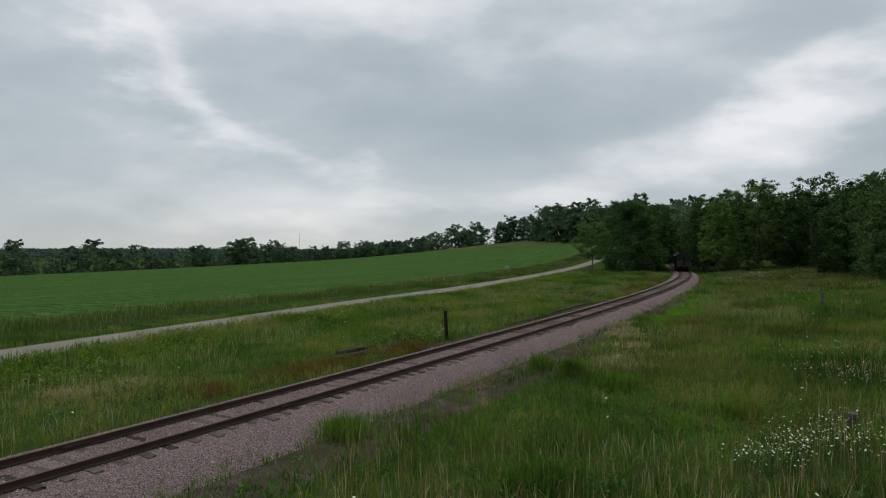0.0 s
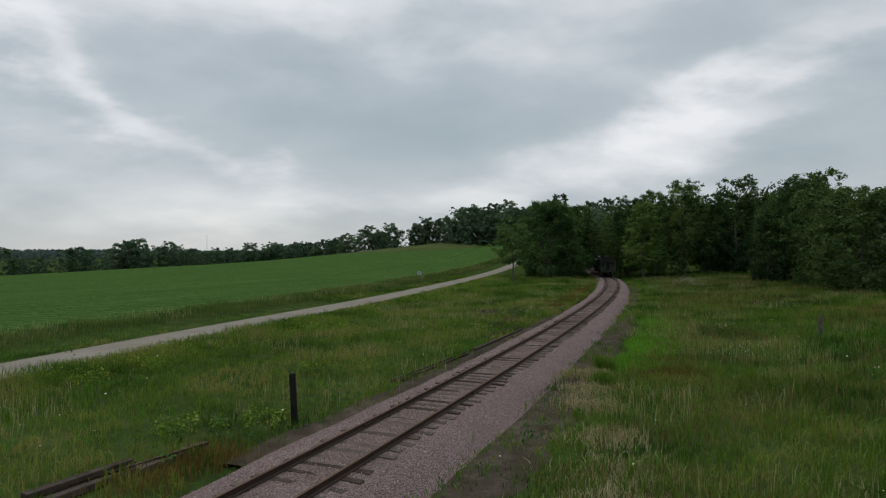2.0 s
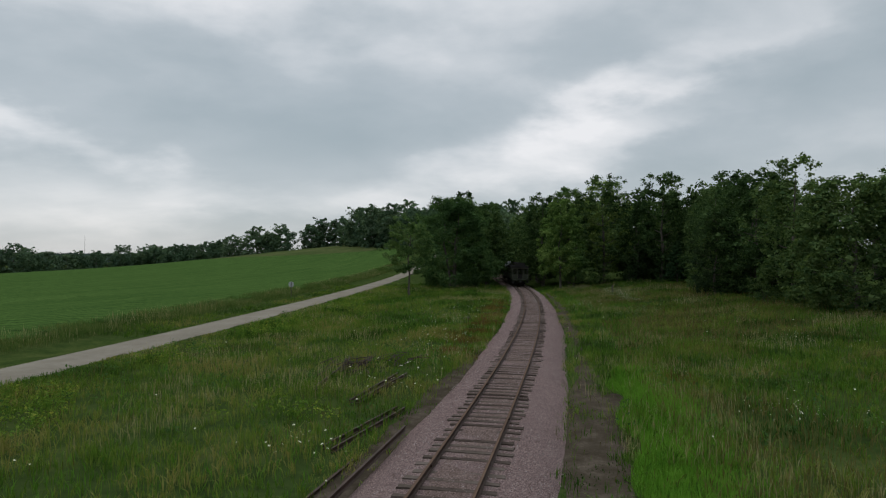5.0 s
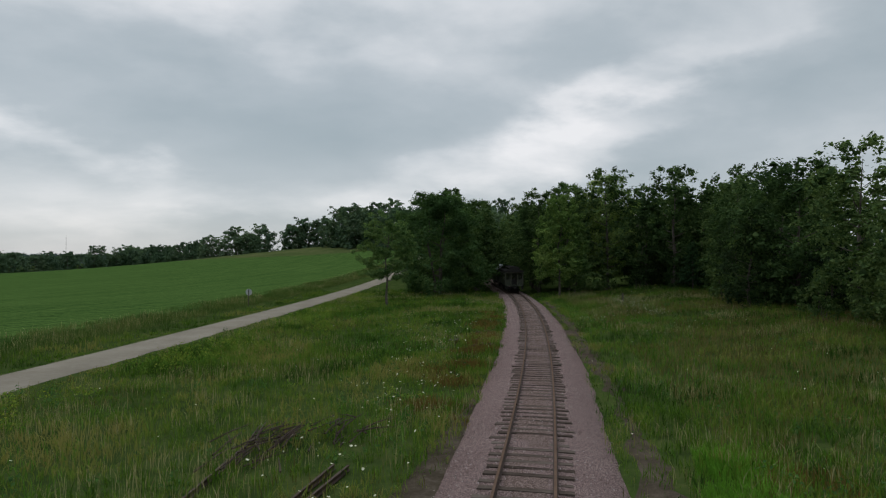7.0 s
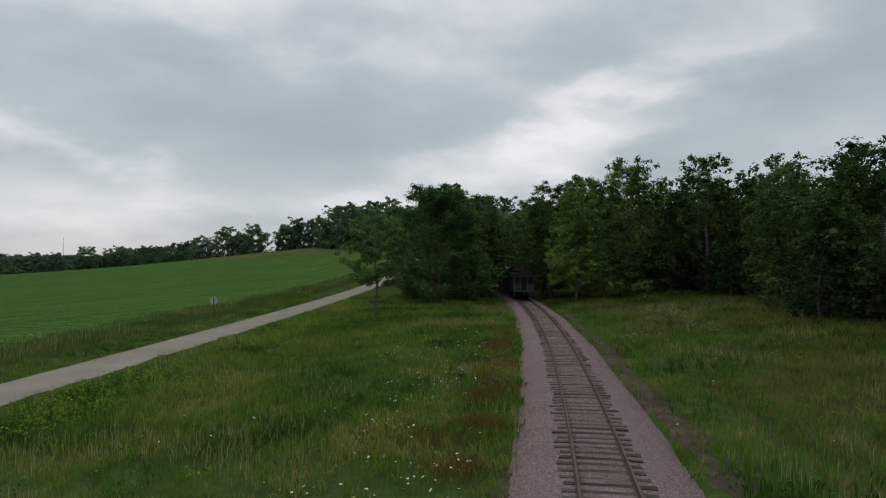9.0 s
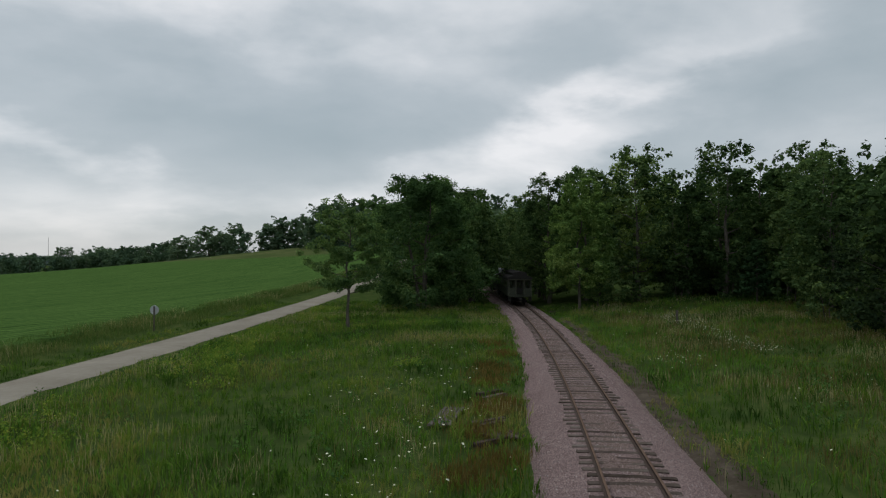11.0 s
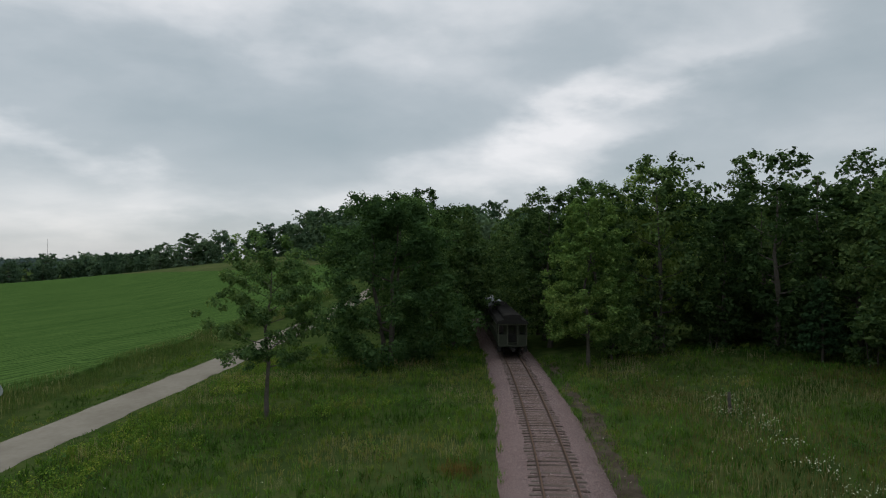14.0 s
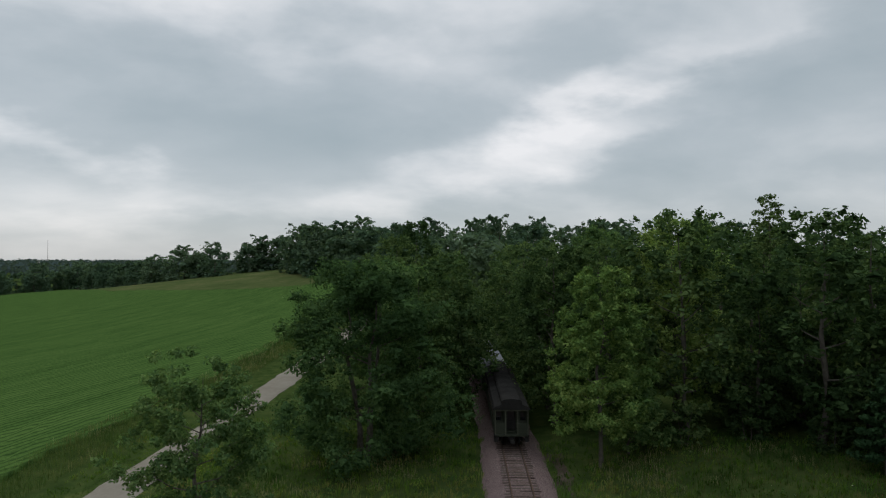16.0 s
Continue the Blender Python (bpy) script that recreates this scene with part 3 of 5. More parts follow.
def leaf_cards(centres, radii, per, size, r, droop=0.25, wide=0.72):
    """Small folded leaves in clumps; centres k x 3, radii k x 3."""
    k = len(centres)
    c = np.repeat(centres, per, 0)
    rad = np.repeat(radii, per, 0)
    d = r.standard_normal((k * per, 3))
    d /= np.linalg.norm(d, axis=1, keepdims=True)
    rr = (0.22 + 0.76 * r.random((k * per, 1)) ** 0.5)
    p = c + d * rad * rr
    nrm = d * 0.6 + r.standard_normal((k * per, 3)) * 0.45 + np.array([0, 0, 0.6])
    nrm /= np.linalg.norm(nrm, axis=1, keepdims=True)
    a = np.cross(nrm, r.standard_normal((k * per, 3)))
    a /= np.linalg.norm(a, axis=1, keepdims=True) + 1e-9
    b = np.cross(nrm, a)
    s = size * (0.6 + 0.8 * r.random((k * per, 1)))
    v = np.stack([p - a * s, p + b * s * wide + nrm * s * 0.18, p + a * s - np.array([0, 0, 1]) * s * droop, p - b * s * wide + nrm * s * 0.18], 1).reshape(-1, 3)
    f = np.arange(len(v)).reshape(-1, 4)
    return v, f


CORE_V = np.array([(1, 0, 0), (0, 1, 0), (-1, 0, 0), (0, -1, 0), (0, 0, 1), (0, 0, -1)], float)
CORE_F = np.array([(0, 1, 4), (1, 2, 4), (2, 3, 4), (3, 0, 4), (1, 0, 5), (2, 1, 5), (3, 2, 5), (0, 3, 5)])


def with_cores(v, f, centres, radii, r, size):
    """Leaves, and in each clump an added uneven core that holds back light."""
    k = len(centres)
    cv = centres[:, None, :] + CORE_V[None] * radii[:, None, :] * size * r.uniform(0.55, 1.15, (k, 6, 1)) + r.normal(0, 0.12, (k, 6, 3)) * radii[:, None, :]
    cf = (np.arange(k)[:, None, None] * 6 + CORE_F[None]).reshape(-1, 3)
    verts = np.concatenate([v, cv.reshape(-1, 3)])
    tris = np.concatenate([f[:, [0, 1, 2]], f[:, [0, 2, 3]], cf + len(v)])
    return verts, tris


def make_tree(name, height, spread, seed, base=0.25, limbs=16, leaves=12000, size=0.16, leafmat=None, clump=1.0, shape=1.0, stems=1, lean=0.0, trunk_r=None, fill=1.0, core=0.42):
    """A tapered trunk with limbs and a crown of many small leaves in uneven clumps."""
    r = np.random.default_rng(seed)
    tree = new(name)
    bm = bmesh.new()
    tr = trunk_r or height * 0.014
    clumps = []
    for st in range(stems):
        ang = st * 2.4 + r.random()
        off = Vector((math.cos(ang), math.sin(ang), 0)) * (spread * 0.22 if stems > 1 else 0)
        top = Vector((r.normal() * lean * height, r.normal() * lean * height, height * (0.82 if st == 0 else 0.75 + 0.15 * r.random()))) + off * 1.6
        foot = off * 0.35 + Vector((0, 0, -0.3))
        pts = [foot.lerp(top, q) + Vector((r.normal(), r.normal(), 0)) * height * 0.012 * (q > 0) * (q < 1) for q in (0, 0.15, 0.35, 0.55, 0.75, 1)]
        pts[0] = foot
        tube(bm, pts, [tr * 1.35, tr, tr * 0.85, tr * 0.6, tr * 0.35, tr * 0.08], 7)

        def on_trunk(q):
            q = min(q, 0.999) * 5
            stops = [0, 0.15 * 5, 0.35 * 5, 0.55 * 5, 0.75 * 5, 5]
            i = max(j for j in range(5) if stops[j] <= q)
            return pts[i].lerp(pts[i + 1], (q - stops[i]) / (stops[i + 1] - stops[i]))

        n = max(5, limbs // stems)
        for i in range(n):
            q = base + (0.97 - base) * (i + 0.6 * r.random()) / n
            az_l = i * 2.39996 + r.normal() * 0.35
            rel = (q - base) / (1 - base)
            reach = spread * (math.sin(math.pi * min(0.98, 0.22 + 0.70 * rel ** shape)) ** 0.75) * (0.50 + 0.32 * r.random())
            rise = 0.25 + 0.75 * rel
            start = on_trunk(q * 0.92)
            end = start + Vector((math.cos(az_l) * reach, math.sin(az_l) * reach, reach * rise * 0.75 + 0.1))
            end.z = min(end.z, height * 0.84)
            mid1 = start.lerp(end, 0.4) + Vector((0, 0, -0.05 * reach + r.normal() * 0.1))
            mid2 = start.lerp(end, 0.72) + Vector((r.normal() * 0.15, r.normal() * 0.15, 0.03 * reach))
            lr = tr * 0.42 * (1 - 0.6 * rel)
            if leaves > 2500:
                tube(bm, [start, mid1, mid2, end], [lr, lr * 0.7, lr * 0.4, lr * 0.12], 5, False)
            else:
                tube(bm, [start, end], [lr, lr * 0.12], 3, False)
            for q2 in ((0.55, 0.8, 1.0) if leaves > 10000 else (0.7, 1.0)):
                at = start.lerp(end, q2)
                clumps.append((*at, clump * spread * (0.17 + 0.07 * r.random())))
                for _ in range(2):
                    a2 = az_l + r.choice((-1, 1)) * (0.5 + 0.6 * r.random())
                    l2 = reach * (0.22 + 0.22 * r.random())
                    e2 = at + Vector((math.cos(a2) * l2, math.sin(a2) * l2, l2 * (0.1 + 0.6 * r.random())))
                    if leaves > 6900:
                        tube(bm, [at, e2], [lr * 0.35, lr * 0.08], 4, False)
                    clumps.append((*e2, clump * spread * (0.13 + 0.09 * r.random())))
    part("trunk", bm, M_BARK, tree, "grey-brown bark trunk with branching limbs")
    # the crown's outer mass: many small clumps in an uneven rounded form
    n_env = int(fill * (210 if leaves > 3500 else 60))
    if n_env:
        dome = lambda q: np.sqrt(np.clip(1 - np.where(q > 0.4, (q - 0.4) / 0.6, (0.4 - q) / 0.55) ** 2.2, 0, 1))
        rel = 0.92 * r.random(n_env * 6)
        rel = rel[r.random(n_env * 6) < dome(rel) + np.where(rel > 0.6, 0.35, 0.12)][:n_env]
        n_env = len(rel)
        a_e = r.random(n_env) * math.tau
        ph = r.random(4) * 6.3
        lump = 1 + 0.20 * np.sin(3 * a_e + ph[0] + 5 * rel) + 0.15 * np.sin(5 * a_e + ph[1] - 9 * rel) + 0.10 * np.sin(11 * rel + ph[2])
        prof = dome(rel)
        ro = spread * prof * lump * np.sqrt(0.48 + 0.52 * r.random(n_env)) * 0.95
        ro = ro * np.where(rel > 0.75, 0.78, 1.0)
        zz = height * (base * 0.9 + (1 - base * 0.9) * rel) - 0.25 * spread * (ro / spread) ** 2
        cr = clump * spread * (0.11 + 0.09 * r.random(n_env))
        clumps += list(zip(ro * np.cos(a_e), ro * np.sin(a_e), zz, cr))
    cl = np.array(clumps)
    rad = cl[:, 3:4] * np.array([[1.0, 1.0, 0.72]])
    v, f = leaf_cards(cl[:, :3], rad, max(1, leaves // len(cl)), size, r)
    # added cores darken the inside of the crown
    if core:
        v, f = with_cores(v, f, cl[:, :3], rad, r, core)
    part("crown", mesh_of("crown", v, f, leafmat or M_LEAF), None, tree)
    return tree


def make_conifer(name, height, spread, seed, leaves=5000, size=0.14):
    r = np.random.default_rng(seed)
    tree = new(name)
    bm = bmesh.new()
    tube(bm, [(0, 0, -0.3), (0, 0, height * 0.5), (0, 0, height)], [height * 0.016, height * 0.01, 0.01], 7)
    clumps = []
    n = 46
    for i in range(n):
        q = 0.1 + 0.88 * i / n
        reach = spread * (1 - q) ** 0.8 * (0.75 + 0.4 * r.random()) + 0.12
        a = i * 2.39996
        e = Vector((math.cos(a) * reach, math.sin(a) * reach, height * q + 0.15 * reach))
        tube(bm, [(0, 0, height * q), e], [0.03, 0.008], 4, False)
        for q2 in (0.45, 0.75, 1.0):
            clumps.append((*(Vector((0, 0, height * q)).lerp(e, q2)), 0.16 + reach * 0.16))
    part("trunk", bm, M_BARK, tree, "thin straight brown trunk")
    cl = np.array(clumps)
    v, f = leaf_cards(cl[:, :3], cl[:, 3:4] * np.array([[1, 1, 0.6]]), leaves // len(cl), size, r)
    part("crown", mesh_of("crown", v, f, M_CONIFER), None, tree)
    return tree


def stand(ob, x, y, s=1.0, turn=0.0, wide=1.0, sink=0.0):
    return Matrix.Translation((x, y, float(land(x, y)) - sink)) @ Matrix.Rotation(turn, 4, "Z") @ Matrix.Diagonal((s * wide, s * wide, s, 1))


def plant(ob, x, y, s=1.0, turn=0.0, wide=1.0):
    ob.matrix_basis = stand(ob, x, y, s, turn, wide)
    return ob


# the lone young tree by the road
lone = plant(make_tree("tree", 12.9, 3.8, 11, base=0.34, limbs=17, leaves=16000, size=0.10, leafmat=M_LEAF, clump=0.78, lean=0.02, trunk_r=0.15, fill=0.40, core=0.2), 30.2, 125.1)
tagged(lone, "young open-crowned broadleaf tree standing alone in the grass", "tree")

# the broad clump of trees beside the track
tagged(plant(make_tree("tree", 17.6, 6.7, 21, base=0.05, limbs=26, leaves=46000, size=0.125, stems=3, clump=1.0, fill=1.8), 42.4, 142.3), "broad many-stemmed dark green tree beside the track", "tree")
tagged(plant(make_tree("tree", 16.8, 4.6, 22, base=0.08, limbs=20, leaves=22000, size=0.13, clump=1.05, fill=1.3), 49.5, 151.0), "tall dark green tree at the wood's edge", "tree")
tagged(plant(make_tree("tree", 16.8, 3.75, 31, base=0.2, limbs=22, leaves=30000, size=0.115, leafmat=M_LEAF_PALE, clump=0.85, fill=1.5, trunk_r=0.17), 59.4, 133.6), "light green broadleaf tree with a bare pale trunk", "tree")
tagged(plant(make_tree("tree", 7.2, 2.8, 32, base=0.2, limbs=14, leaves=9000, size=0.12), 63.0, 135.0), "small dark green understorey tree", "tree")
tagged(plant(make_conifer("conifer", 7.0, 1.9, 41), 74.7, 122.2), "young pointed spruce at the wood's edge", "conifer")
tagged(plant(make_tree("tree", 20.8, 5.0, 33, base=0.12, limbs=22, leaves=22000, size=0.135, leafmat=M_LEAF_PALE, clump=1.0, fill=1.5), 72.0, 140.6), "tall light green tree rising over the wood's edge", "tree")

# three kinds of woodland tree, copied through the wood
WOOD_LABEL = "tall dark green woodland tree"
wood = [tagged(plant(make_tree("woodland_tree", 19.0, 5.2, 51, leafmat=M_LEAF_WOOD, base=0.2, limbs=16, leaves=5200, size=0.19, clump=1.1, fill=0.9), 66.5, 143.5, 1.0), WOOD_LABEL, "tree", "trees of the wood"),
        tagged(plant(make_tree("woodland_tree", 17.0, 4.5, 52, leafmat=M_LEAF_WOOD, base=0.14, limbs=16, leaves=5000, size=0.19, clump=1.15, fill=0.9), 80.5, 134.0), WOOD_LABEL, "tree", "trees of the wood"),
        tagged(plant(make_tree("woodland_tree", 21.0, 5.4, 53, leafmat=M_LEAF_WOOD, base=0.22, limbs=16, leaves=5200, size=0.19, clump=1.05, lean=0.02, fill=0.9), 93.0, 131.0), WOOD_LABEL, "tree", "trees of the wood")]
deep = [tagged(plant(make_tree("woodland_tree", 19.0, 5.2, 71, leafmat=M_LEAF_WOOD, base=0.12, limbs=8, leaves=1500, size=0.30, clump=1.1), 98.0, 140.0), WOOD_LABEL, "tree", "trees of the wood"),
        tagged(plant(make_tree("woodland_tree", 21.0, 5.0, 72, leafmat=M_LEAF_WOOD, base=0.15, limbs=8, leaves=1500, size=0.30, clump=1.05), 104.0, 150.0), WOOD_LABEL, "tree", "trees of the wood")]
# tree for the shaded near edge, its shade carried by the leaf colour
dark = tagged(plant(make_tree("woodland_tree", 18.0, 5.0, 55, base=0.05, limbs=18, leaves=4200, size=0.19, clump=1.1, fill=0.9, leafmat=M_LEAF_SHADE), 62.5, 99.0, 0.62), "dense green tree at the wood's edge, leaves coloured dark for shade", "tree", "trees of the wood")
tagged(plant(make_tree("tree", 22.6, 2.3, 42, leafmat=M_LEAF_WOOD, base=0.45, limbs=16, leaves=4000, size=0.17, clump=1.3, fill=1.0), 94.5, 150.9), "thin pointed tree standing above the wood", "tree")
# a tall spired tree deeper in the wood, seen over the broad clump
tagged(plant(make_tree("tree", 22.8, 4.4, 84, base=0.2, limbs=20, leaves=9000, size=0.17, leafmat=M_LEAF_WOOD, clump=0.9, fill=1.3, lean=0.01), 59.3, 186.0), "tall dark green tree rising above the wood", "tree")
tagged(plant(make_tree("tree", 20.5, 4.2, 85, base=0.2, limbs=18, leaves=8000, size=0.17, leafmat=M_LEAF_WOOD, clump=0.95, fill=1.2), 53.6, 176.0), "tall dark green tree rising above the wood", "tree")
# a tall tree that closes the gap behind the light green one
tagged(plant(make_tree("tree", 19.6, 4.4, 83, base=0.1, limbs=20, leaves=14000, size=0.14, leafmat=M_LEAF_WOOD, clump=0.95, fill=1.6), 62.3, 146.5), "tall slender dark green tree behind a lighter one", "tree")
tagged(plant(make_tree("tree", 20.6, 4.8, 86, base=0.12, limbs=20, leaves=14000, size=0.145, leafmat=M_LEAF, clump=0.95, fill=1.6), 69.2, 149.0), "tall full-crowned green tree over the wood's edge", "tree")
# two broad dark trees where the wood comes nearest
tagged(plant(make_tree("tree", 15.9, 6.4, 81, base=0.06, limbs=24, leaves=20000, size=0.15, leafmat=M_LEAF_WOOD, clump=0.95, fill=1.9), 66.3, 96.6), "broad dark green oak at the wood's corner", "tree")
tagged(plant(make_tree("tree", 12.4, 5.6, 82, base=0.05, limbs=22, leaves=18000, size=0.14, leafmat=M_LEAF_WOOD, clump=0.95, fill=1.7), 57.8, 76.5), "broad dark green tree behind a dead one", "tree")
under = tagged(plant(make_tree("understorey_bush", 5.0, 2.6, 54, leafmat=M_LEAF_WOOD, base=0.02, limbs=8, leaves=850, size=0.22, clump=1.3, stems=2, fill=0.7), 78.5, 128.0), "dense dark green bush at the wood's edge", "bush", "bushes of the wood")
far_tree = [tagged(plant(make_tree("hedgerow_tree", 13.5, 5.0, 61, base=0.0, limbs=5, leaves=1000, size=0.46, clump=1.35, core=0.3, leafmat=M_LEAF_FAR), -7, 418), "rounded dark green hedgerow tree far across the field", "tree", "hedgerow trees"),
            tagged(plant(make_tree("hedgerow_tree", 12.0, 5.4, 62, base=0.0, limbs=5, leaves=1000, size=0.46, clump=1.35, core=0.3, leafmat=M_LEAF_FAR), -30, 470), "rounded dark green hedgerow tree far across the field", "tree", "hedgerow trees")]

snag = tagged(make_tree("dead_tree", 10.5, 3.2, 43, base=0.3, limbs=12, leaves=7000, size=0.05, trunk_r=0.16, fill=0.0), "bare pale dead tree at the wood's edge", "tree")
for o in list(snag.children):
    if o.name.startswith("crown"):
        bpy.data.objects.remove(o)
    else:
        o.data.materials[0] = M_GREYWOOD
        tagged(o, "bare grey trunk with leafless branches")
plant(snag, 52.8, 67.6)

rw = random.Random(5)
EDGE = [(49, 58), (55, 70), (58, 82), (60, 94), (68, 108), (74, 114), (79, 122), (73, 131), (66, 138)]
placed = [(60.4, 135.4), (64.2, 136.0), (72.0, 140.6), (66.5, 143.5), (80.5, 134), (93, 131), (98, 140), (104, 150), (94.5, 150.9), (49.5, 151), (41, 141.5), (62.5, 99), (66.3, 96.6), (57.8, 76.5), (62.3, 146.5), (69.2, 149.0), (59.3, 186.0), (53.6, 176.0)]


def free(x, y, gap):
    return all((x - a) ** 2 + (y - b) ** 2 > gap * gap for a, b in placed)


def copy_tree(src, x, y, s, wide=1.0):
    placed.append((x, y))
    return copy_thing(src, stand(src, x, y, s, rw.uniform(0, 6.28), wide))


# first rows along the wood's edge
for (x0, y0), (x1, y1) in zip(EDGE[:-1], EDGE[1:]):
    n = max(1, int(math.hypot(x1 - x0, y1 - y0) / 4.2))
    for i in range(n):
        q = (i + 0.5) / n
        for row in ((0, 1, 2) if y0 < 94 else (0, 1)):
            x, y = x0 + (x1 - x0) * q + rw.uniform(1.5, 4) + row * 5.5, y0 + (y1 - y0) * q + rw.uniform(-1, 1)
            tall = 0.67 if y < 105 else 0.79 if y < 118 else 0.90
            if free(x, y, 3.2):
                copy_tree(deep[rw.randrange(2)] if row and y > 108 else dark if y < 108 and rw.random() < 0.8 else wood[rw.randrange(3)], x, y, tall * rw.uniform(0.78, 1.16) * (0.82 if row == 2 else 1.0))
        for _ in range(2):
            bx, by = x0 + (x1 - x0) * q + rw.uniform(-0.8, 2.5), y0 + (y1 - y0) * q + rw.uniform(-2.5, 2.5)
            if rw.random() < 0.6:
                copy_thing(under, stand(under, bx, by, rw.uniform(0.35, 0.8), rw.uniform(0, 6.28)))
# a shaded understorey behind the first rows
for i in range(46):
    q = 3 + 5 * (i + rw.random()) / 46
    j = min(int(q), 7)
    bx = EDGE[j][0] + (EDGE[j + 1][0] - EDGE[j][0]) * (q - j) + rw.uniform(4, 16)
    by = EDGE[j][1] + (EDGE[j + 1][1] - EDGE[j][1]) * (q - j) + rw.uniform(-2, 6)
    if abs(float(track_off(bx, by))) > 5.5:
        copy_thing(under, stand(under, bx, by, rw.uniform(0.7, 1.2), rw.uniform(0, 6.28)))
# the trees that line the track in the wood
for y in np.arange(149, 215, 5.0):
    for side in (-1, 1):
        o = side * rw.uniform(4.8, 6.2)
        m = along(float(y) + rw.uniform(-1.5, 1.5), o, 0)
        if free(m.translation.x, m.translation.y, 3.0):
            copy_tree(wood[rw.randrange(3)] if y < 182 else deep[rw.randrange(2)], m.translation.x, m.translation.y, rw.uniform(0.78, 0.96))


def in_wood(x, y):
    edge_x = float(np.interp(y, [40, 58, 70, 94, 108, 122, 138, 146], [44, 49, 55, 60, 68, 78, 66, 60]))
    u = float(track_off(x, y))
    if y < 140:
        return x > edge_x + 8
    left_edge = max(float(road_x(y)) + 5, 42) if y < 205 else 50 + (y - 205) * 0.03
    return abs(u) > 5.5 and x > left_edge


tries = 0
while tries < 6000 and len(placed) < 165:
    tries += 1
    x, y = rw.uniform(38, 160), rw.uniform(50, 240)
    if in_wood(x, y) and free(x, y, 5.6) and math.hypot(x - 60, y - 130) < 110:
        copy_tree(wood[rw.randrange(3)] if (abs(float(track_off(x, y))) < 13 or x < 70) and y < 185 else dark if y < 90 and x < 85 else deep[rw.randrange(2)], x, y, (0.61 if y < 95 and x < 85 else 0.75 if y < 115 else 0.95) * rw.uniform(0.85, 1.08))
# the hilltop copse behind, and the rise of the wood
n_far = 0
while n_far < 75:
    x, y = rw.uniform(54, 230), rw.uniform(238, 430)
    n_far += 1
    if free(x, y, 7.5) and x > 56 + abs(y - 350) * 0.15:
        copy_tree(far_tree[rw.randrange(2)], x, y, rw.uniform(1.35, 1.7), 1.0)
# dense front of the copse on the hill
for i in range(14):
    copy_tree(far_tree[i % 2], 55 + i * 2.2 + rw.uniform(-1, 1), 346 - i * 5.5 + rw.uniform(-2, 2), rw.uniform(1.35, 1.6), 1.0)
# hedgerow round the field
hedge = [(64, 372), (30, 388), (0, 412), (-40, 500), (-76, 600), (-95, 500), (-118, 345), (-134, 185), (-146, 60), (-156, -60)]
for (x0, y0), (x1, y1) in zip(hedge[:-1], hedge[1:]):
    d = math.hypot(x1 - x0, y1 - y0)
    n = int(d / (5.0 if x0 > -50 else 6.0))
    for i in range(n):
        q = (i + rw.random()) / n
        s_h = rw.uniform(0.95, 1.4) if x0 > 20 else rw.uniform(0.7, 1.35) if x0 > -30 else rw.choice((0.7, 1.0, 1.3, 1.5)) * rw.uniform(0.9, 1.15) if x0 > -90 else rw.choice((0.65, 0.85, 1.05, 1.25)) * rw.uniform(0.85, 1.15) if x0 > -100 else rw.choice((0.5, 0.6, 0.75, 0.9)) * rw.uniform(0.85, 1.15)
        x, y = x0 + (x1 - x0) * q + rw.uniform(-8, 4), y0 + (y1 - y0) * q + rw.uniform(-2, 12)
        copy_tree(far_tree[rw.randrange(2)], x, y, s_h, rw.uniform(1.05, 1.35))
# far woods on the ridges beyond the valley: uncountable
n_w = 2600
wa = rng.uniform(-1.0, 0.35, n_w)
wd = rng.choice([1150, 1500, 1900, 2400, 2900], n_w) + rng.uniform(-120, 120, n_w)
wx, wy = np.sin(wa) * wd, np.cos(wa) * wd
wz = land(wx, wy)
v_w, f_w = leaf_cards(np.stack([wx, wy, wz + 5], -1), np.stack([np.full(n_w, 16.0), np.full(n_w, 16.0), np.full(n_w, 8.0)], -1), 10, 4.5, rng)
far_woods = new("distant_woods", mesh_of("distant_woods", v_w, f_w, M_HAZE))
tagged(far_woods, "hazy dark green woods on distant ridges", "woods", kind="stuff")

# ---------------------------------------------------------------- train
M_COACH = surface("dark_green_coach_paint", [(0.3, (0.026, 0.030, 0.021)), (0.7, (0.042, 0.047, 0.032))], 1.0, 0.6, 0.1, 8.0, spec=0.15)
M_TRIM = surface("faded_olive_trim", [(0.3, (0.050, 0.052, 0.036)), (0.7, (0.080, 0.082, 0.056))], 2.0, 0.6, 0.1, 10.0)
M_ROOF = surface("sooty_roof", [(0.3, (0.016, 0.015, 0.014)), (0.7, (0.034, 0.032, 0.030))], 0.8, 0.75, 0.2, 8.0, spec=0.0)
M_ROOF_PALE = surface("silver_grey_roof", [(0.3, (0.22, 0.225, 0.235)), (0.7, (0.34, 0.345, 0.355))], 0.6, 0.6, 0.1, 8.0, spec=0.0)
M_IRON = surface("black_iron", [(0.3, (0.012, 0.012, 0.012)), (0.7, (0.035, 0.031, 0.028))], 2.0, 0.7, 0.2, 20.0, 0.4)
m_g, nt_g, out_g = material("dark_window_glass")
p_g = node(nt_g, "BsdfPrincipled", Roughness=0.08)
p_g.inputs["Base Color"].default_value = (0.012, 0.014, 0.015, 1)
nt_g.links.new(p_g.outputs[0], out_g.inputs[0])
M_GLASS = m_g


